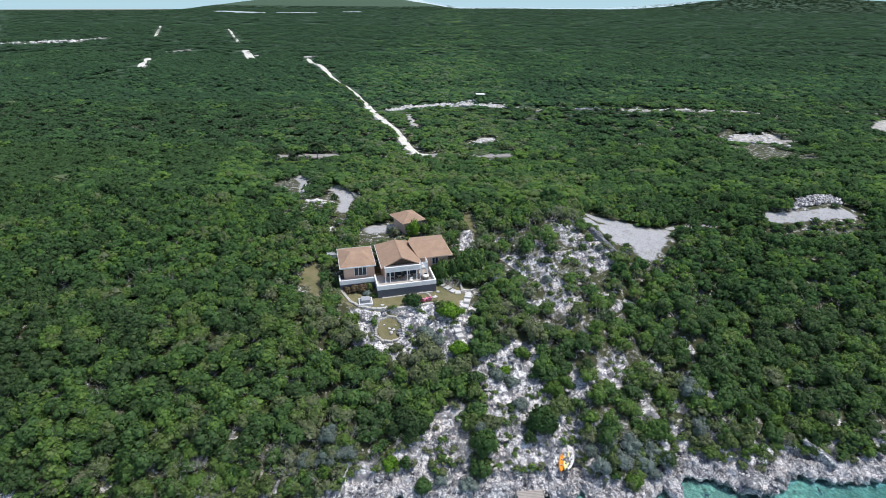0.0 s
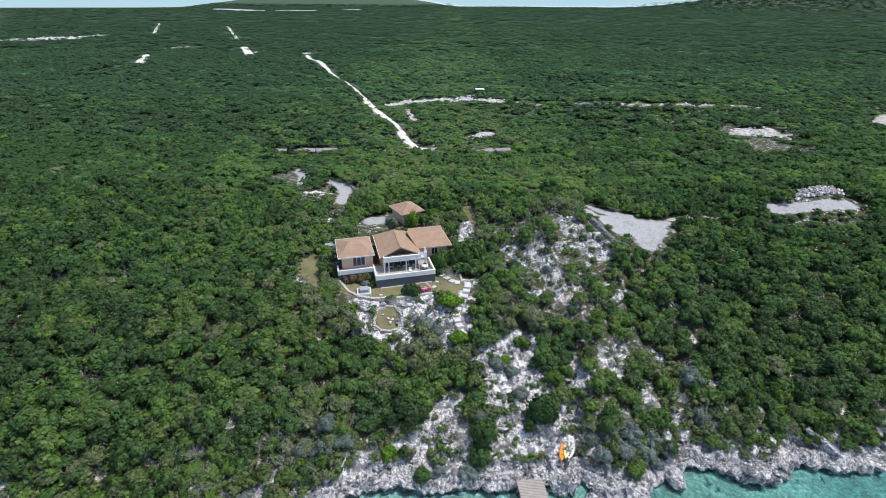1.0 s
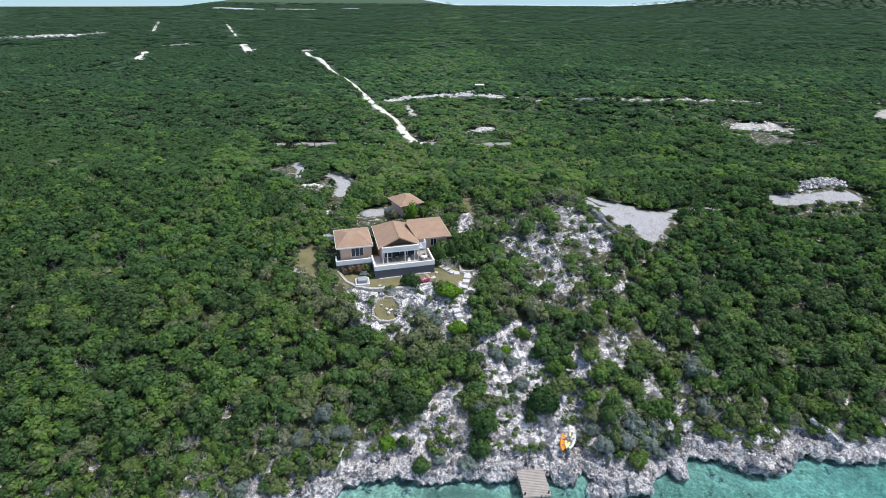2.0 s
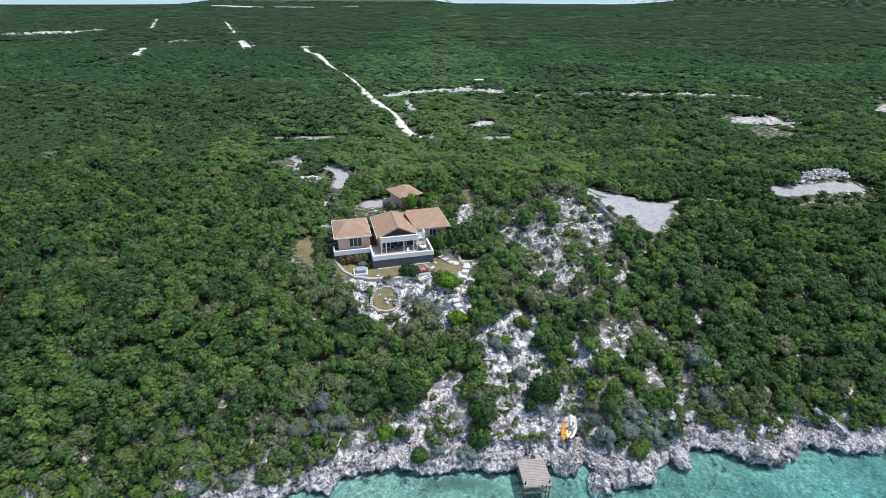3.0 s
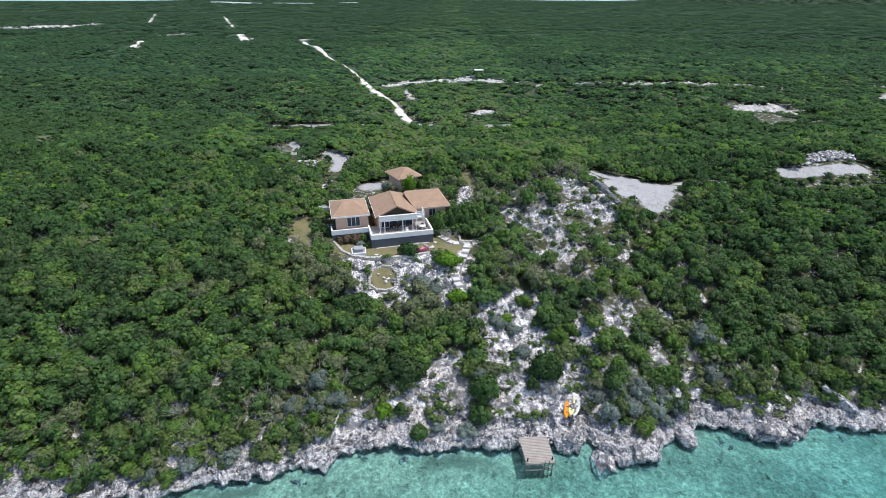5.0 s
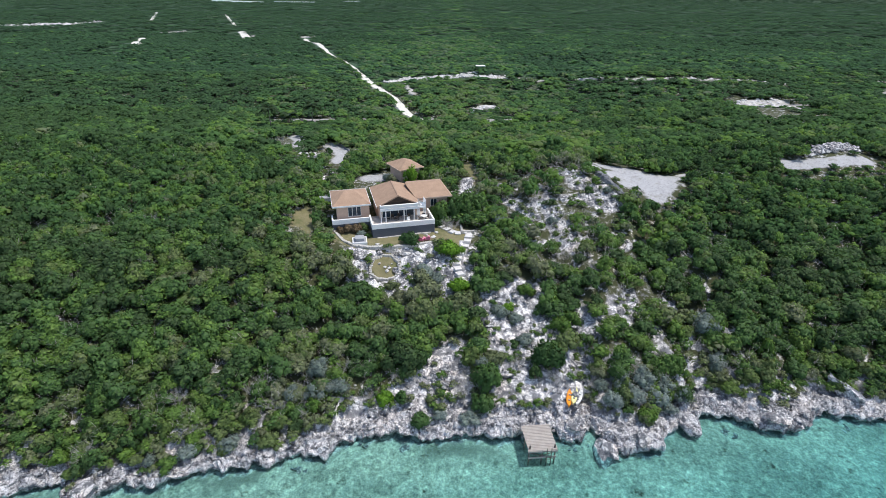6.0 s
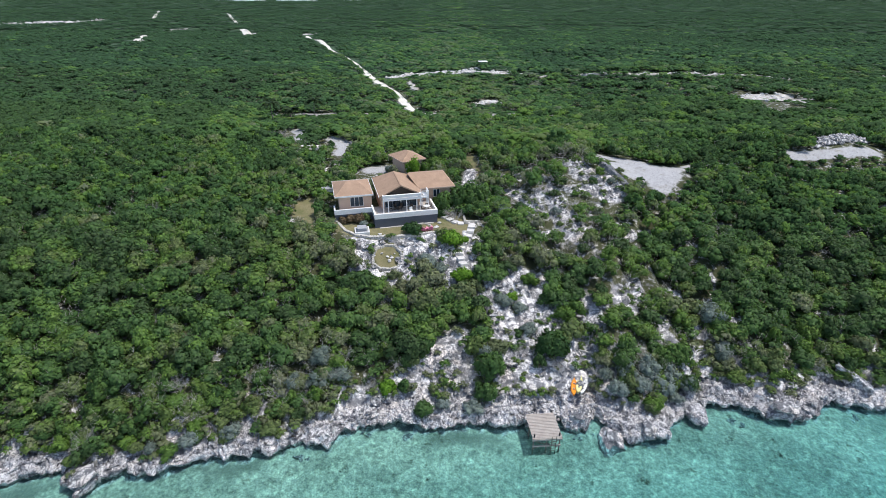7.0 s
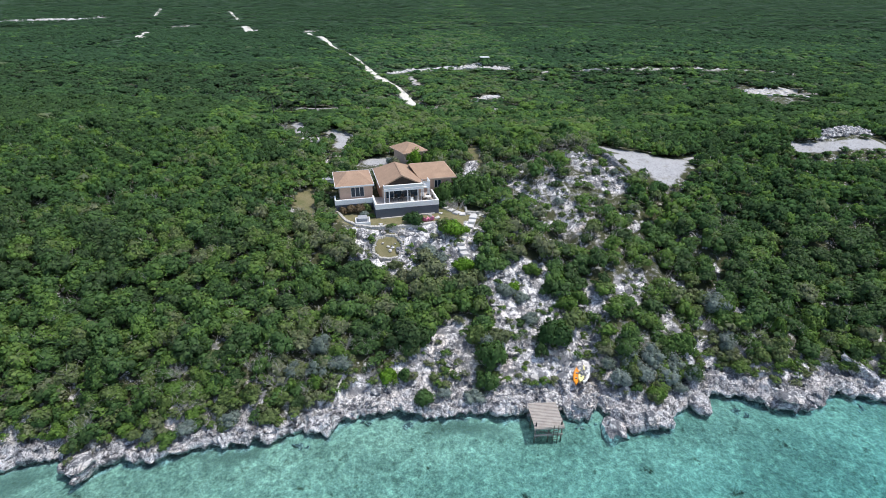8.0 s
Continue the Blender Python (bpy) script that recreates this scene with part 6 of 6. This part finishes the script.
def stem_mesh(seed, count=6):
    r = random.Random(seed)
    bm = bmesh.new()
    for k in range(count):
        a = 6.283 * k / count + r.uniform(-0.4, 0.4)
        p, q = Vector((0.05 * math.cos(a), 0.05 * math.sin(a), -0.12)), Vector((0.3 * math.cos(a), 0.3 * math.sin(a), 0.4))
        s = q + Vector((0.28 * math.cos(a + 0.5), 0.28 * math.sin(a + 0.5), 0.25))
        rod(bm, p, q, 0.035, 0.024, 5)
        rod(bm, q, s, 0.024, 0.008, 4)
    me = bpy.data.meshes.new("woody_base")
    bm.to_mesh(me)
    bm.free()
    me.materials.append(M_BARK)
    return me


KINDS = {}


def shrub(x, y, rad, high, tone, seed, kind=None, label=None, name="shrub"):
    kind = kind or ("silver" if tone > 0.93 else "green")
    mats = dict(silver=M_SILVER, green=M_LEAF_OB, lime=M_LIME, dark=M_DARKLEAF, dry=M_DRYLEAF)
    labels = dict(silver="silvery grey-green coastal shrub on pale rock", green="rounded green coastal shrub on rocky ground", lime="bright lime-green garden bush", dark="glossy dark green garden bush", dry="dry brown bush against the terrace wall")
    size = 0 if rad < 1.0 else 1 if rad < 1.6 else 2
    key = (kind, seed % 3, size)
    if key not in KINDS:
        KINDS[key] = crown_mesh("crown", 100 + seed % 4 + 10 * len(KINDS), (240, 420, 800)[size] + 300 * (kind == "silver"), mats[kind], (0.17, 0.125, 0.092)[size] * (0.72 if kind == "silver" else 1)), stem_mesh(seed % 4)
    crown, stems = KINDS[key]
    t = new(name)
    t.matrix_world = pose(x, y, float(land(x, y)) - 0.05, 0, 0, (seed * 37) % 360) @ Matrix.Diagonal((rad, rad, high, 1))
    tagged(t, label or labels[kind], "shrub", "shrubs above the shore")
    for n, me in (("crown", crown), ("woody_base", stems)):
        new(n, me).parent = t


for spot in ((-0.3, 71.6, 2.15, 2.8, "lime"), (-6.3, 73.8, 1.85, 2.4, "dark"), (7.3, 75.6, 1.8, 2.8, "green"), (6.8, 72.2, 1.7, 2.4, "green"), (27.4, 91.6, 1.2, 1.5, "green"), (25.7, 89.2, 1.1, 1.4, "green"), (28.8, 88.9, 1.0, 1.2, "silver"), (24, 96.2, 1.2, 1.5, "green"), (28.4, 95.6, 1.0, 1.2, "green"), (18.2, 85.6, 1.1, 1.5, "green"), (17.9, 81.5, 1.0, 1.3, "silver"), (1.9, 64.9, 1.7, 2.2, "lime"), (3.6, 63.6, 1.4, 1.8, "green"), (-6.6, 63.0, 1.6, 2.0, "green"), (-36.2, 133, 1.8, 3.2, "green"), (-11.6, 99.8, 1.3, 2.3, "green"), (-5.0, 100.8, 1.6, 3.1, "green"), (-12.8, 101.8, 1.0, 1.7, "silver"), (-29.8, 124.6, 1.0, 2.0, "dark"), (9.6, 60.4, 1.2, 1.2, "silver"), (-3.7, 67.9, 2.0, 2.0, "silver"), (-1.6, 67.0, 1.3, 1.4, "silver"), (5.1, 50.3, 2.3, 4.2, "green"), (4.6, 47.6, 1.7, 2.6, "green"), (13.4, 53.2, 2.5, 3.8, "dark"), (-3.0, 45.4, 1.2, 1.8, "green"), (-7.5, 48.2, 1.1, 1.8, "lime"),
             (7.6, 61.0, 1.5, 1.7, "silver"), (8.6, 61.8, 1.0, 1.4, "lime"), (13.5, 61.5, 1.2, 1.6, "green"), (1.7, 61.6, 2.4, 3.2, "green"), (-3.0, 60.5, 2.6, 3.4, "green"), (-5.5, 53.0, 2.8, 4.0, "green"), (10.6, 56.8, 1.3, 1.5, "silver"), (-16.6, 77.5, 1.0, 1.5, "dry"), (-15.2, 77.7, 1.1, 1.7, "dry"), (-17.8, 77.1, 0.8, 1.2, "dry"), (-14.0, 78.0, 0.9, 1.8, "green"),
             (20.6, 47.9, 1.5, 1.9, "silver"), (23.2, 48.3, 1.4, 1.8, "silver"), (25.9, 48.7, 1.5, 2.0, "silver"), (22.0, 51.6, 1.9, 2.6, "green"), (21.8, 49.8, 1.3, 2.2, "silver"), (24.6, 50.6, 1.5, 2.4, "silver"), (24.6, 47.2, 0.9, 1.2, "green"), (27.6, 50.6, 1.4, 2.2, "silver"), (19.3, 50.0, 1.1, 1.6, "silver"), (22.0, 47.0, 0.8, 1.1, "green"), (27.6, 48.0, 0.9, 1.2, "silver"), (29.4, 49.4, 1.2, 1.8, "silver"), (19.4, 51.8, 1.2, 1.8, "green"), (3.0, 46.2, 1.3, 1.2, "silver"), (-0.8, 46.6, 1.1, 1.0, "silver"), (28.6, 53.2, 2.2, 3.2, "green"), (36.2, 59.7, 2.2, 3.0, "silver"),
             (-7.7, 99.6, 1.7, 4.4, "lime"), (-3.2, 103.2, 1.7, 3.4, "green"), (15.6, 58.7, 1.6, 2.3, "green"), (17.4, 60.3, 1.5, 2.1, "green"), (11.4, 64.7, 1.5, 2.0, "green"), (5.0, 66.2, 1.5, 2.0, "green"), (7.0, 65.4, 1.4, 1.8, "green"), (9.0, 56.2, 0.9, 1.0, "green"), (-8.2, 65.2, 1.3, 1.6, "green"), (-2.2, 105.2, 2.0, 4.0, "green"), (1.4, 72.3, 1.2, 1.9, "lime"), (9.0, 81.0, 1.6, 2.6, "silver"), (12.0, 78.5, 1.5, 2.4, "silver"), (10.2, 77.5, 2.0, 3.4, "green"), (-19.4, 85.5, 1.5, 2.4, "green"), (-20.6, 79.4, 1.3, 1.8, "green"), (-14.3, 76.6, 0.9, 0.9, "silver"), (-13.0, 75.9, 0.6, 0.8, "green"), (-1.3, 82.5, 2.1, 4.5, "green"), (0.6, 83.0, 1.8, 4.2, "green"), (2.7, 84.2, 2.4, 4.9, "green"), (4.8, 86.4, 2.4, 4.4, "green"), (5.4, 81.5, 1.8, 3.0, "green"), (-1.6, 80.6, 1.0, 1.6, "dark")):
    shrub(*spot[:4], 0.5, int(abs(spot[0] * 13 + spot[1] * 7)), spot[4])


def low_scrub():
    """Small tufts that grow in the clefts of the bare rock."""
    r = np.random.RandomState(77)
    spots = []
    for w, pts in ROCK + ROCK_LOW + ROCK_HIGH:
        for a, b in zip(pts, pts[1:]):
            n = int(2.6 * w * math.dist(a, b) / 4) + 2
            f = r.uniform(size=n)
            spots.append(np.c_[a[0] + (b[0] - a[0]) * f + r.normal(size=n) * w * 0.75, a[1] + (b[1] - a[1]) * f + r.normal(size=n) * w * 0.75])
    x = r.uniform(-55, 60, 520)
    x = x[(x < -12) | (x > 24) | (r.uniform(size=520) < 0.3)]
    spots.append(np.c_[x, shore(x) + 3.0 + np.abs(r.normal(size=len(x))) * 2.2])
    S = np.concatenate(spots)
    S = S[~built_on(S[:, 0], S[:, 1], 0.3) & (S[:, 1] - shore(S[:, 0]) > 2.6)]
    S = S[~((np.abs(S[:, 0] + 9.4) < 2.7) & (np.abs(S[:, 1] - 68.9) < 2.5)) & ~((np.abs(S[:, 0] - 15.8) < 2.2) & (np.abs(S[:, 1] - 48.6) < 2.6))]
    n = len(S)
    rad = r.uniform(0.25, 0.8, n)
    tones = np.clip(r.uniform(0.35, 1.15, n), 0, 1)
    plant_stuff("low_scrub", "small grey-green tufts in the clefts of the rock", S[:, 0], S[:, 1], rad, rad * r.uniform(0.9, 1.6, n), tones, SMALL_P, 55)


def pale_twigs():
    """Thin bleached twigs that stand out of the canopy."""
    r = np.random.RandomState(91)
    n = 4400
    y = r.uniform(42, 150, n)
    x = r.uniform(-1, 1, n) * (20 + 0.79 * y)
    ok = (y - shore(x) > 4) & ~built_on(x, y, 1.0) & (wob(x, y, 30, 23) + 0.8 * r.normal(size=n) > 0.1)
    x, y = np.r_[x[ok], r.uniform(7, 26, 420), r.uniform(-44, 40, 130)], np.r_[y[ok], r.uniform(64, 102, 420), np.zeros(130)]
    y[-130:] = shore(x[-130:]) + r.uniform(4.5, 9, 130)
    keep = ~built_on(x, y, 1.0) & (nearness(x, y, PATHWAY + GRAVEL + ROCK + ROCK_LOW) < 0.3)
    x, y = x[keep], y[keep]
    base = np.c_[x, y, land(x, y) + r.uniform(0.9, 1.9, len(x))]
    V = []
    for k in range(7):
        a, up, ln = r.uniform(0, 6.283, len(x)), r.uniform(0.35, 1.2, len(x)), r.uniform(0.6, 1.5, len(x))
        d = np.c_[np.cos(a), np.sin(a), up]
        d /= np.linalg.norm(d, axis=1)[:, None]
        side = np.c_[-np.sin(a), np.cos(a), 0 * a] * 0.012
        foot = base + r.uniform(-0.7, 0.7, (len(x), 3)) * (1, 1, 0.4)
        V.append(np.stack([foot - side, foot + side, foot + d * ln[:, None]], 1))
    V = np.concatenate(V).reshape(-1, 3)
    tagged(big_mesh("pale_twigs", V, np.arange(len(V)).reshape(-1, 3), M_TWIG, tri=True), "thin bleached twigs standing out of the scrub", "twigs", kind="stuff")


low_scrub()
pale_twigs()
coastal_scrub()
inland_scrub()
distant_scrub()
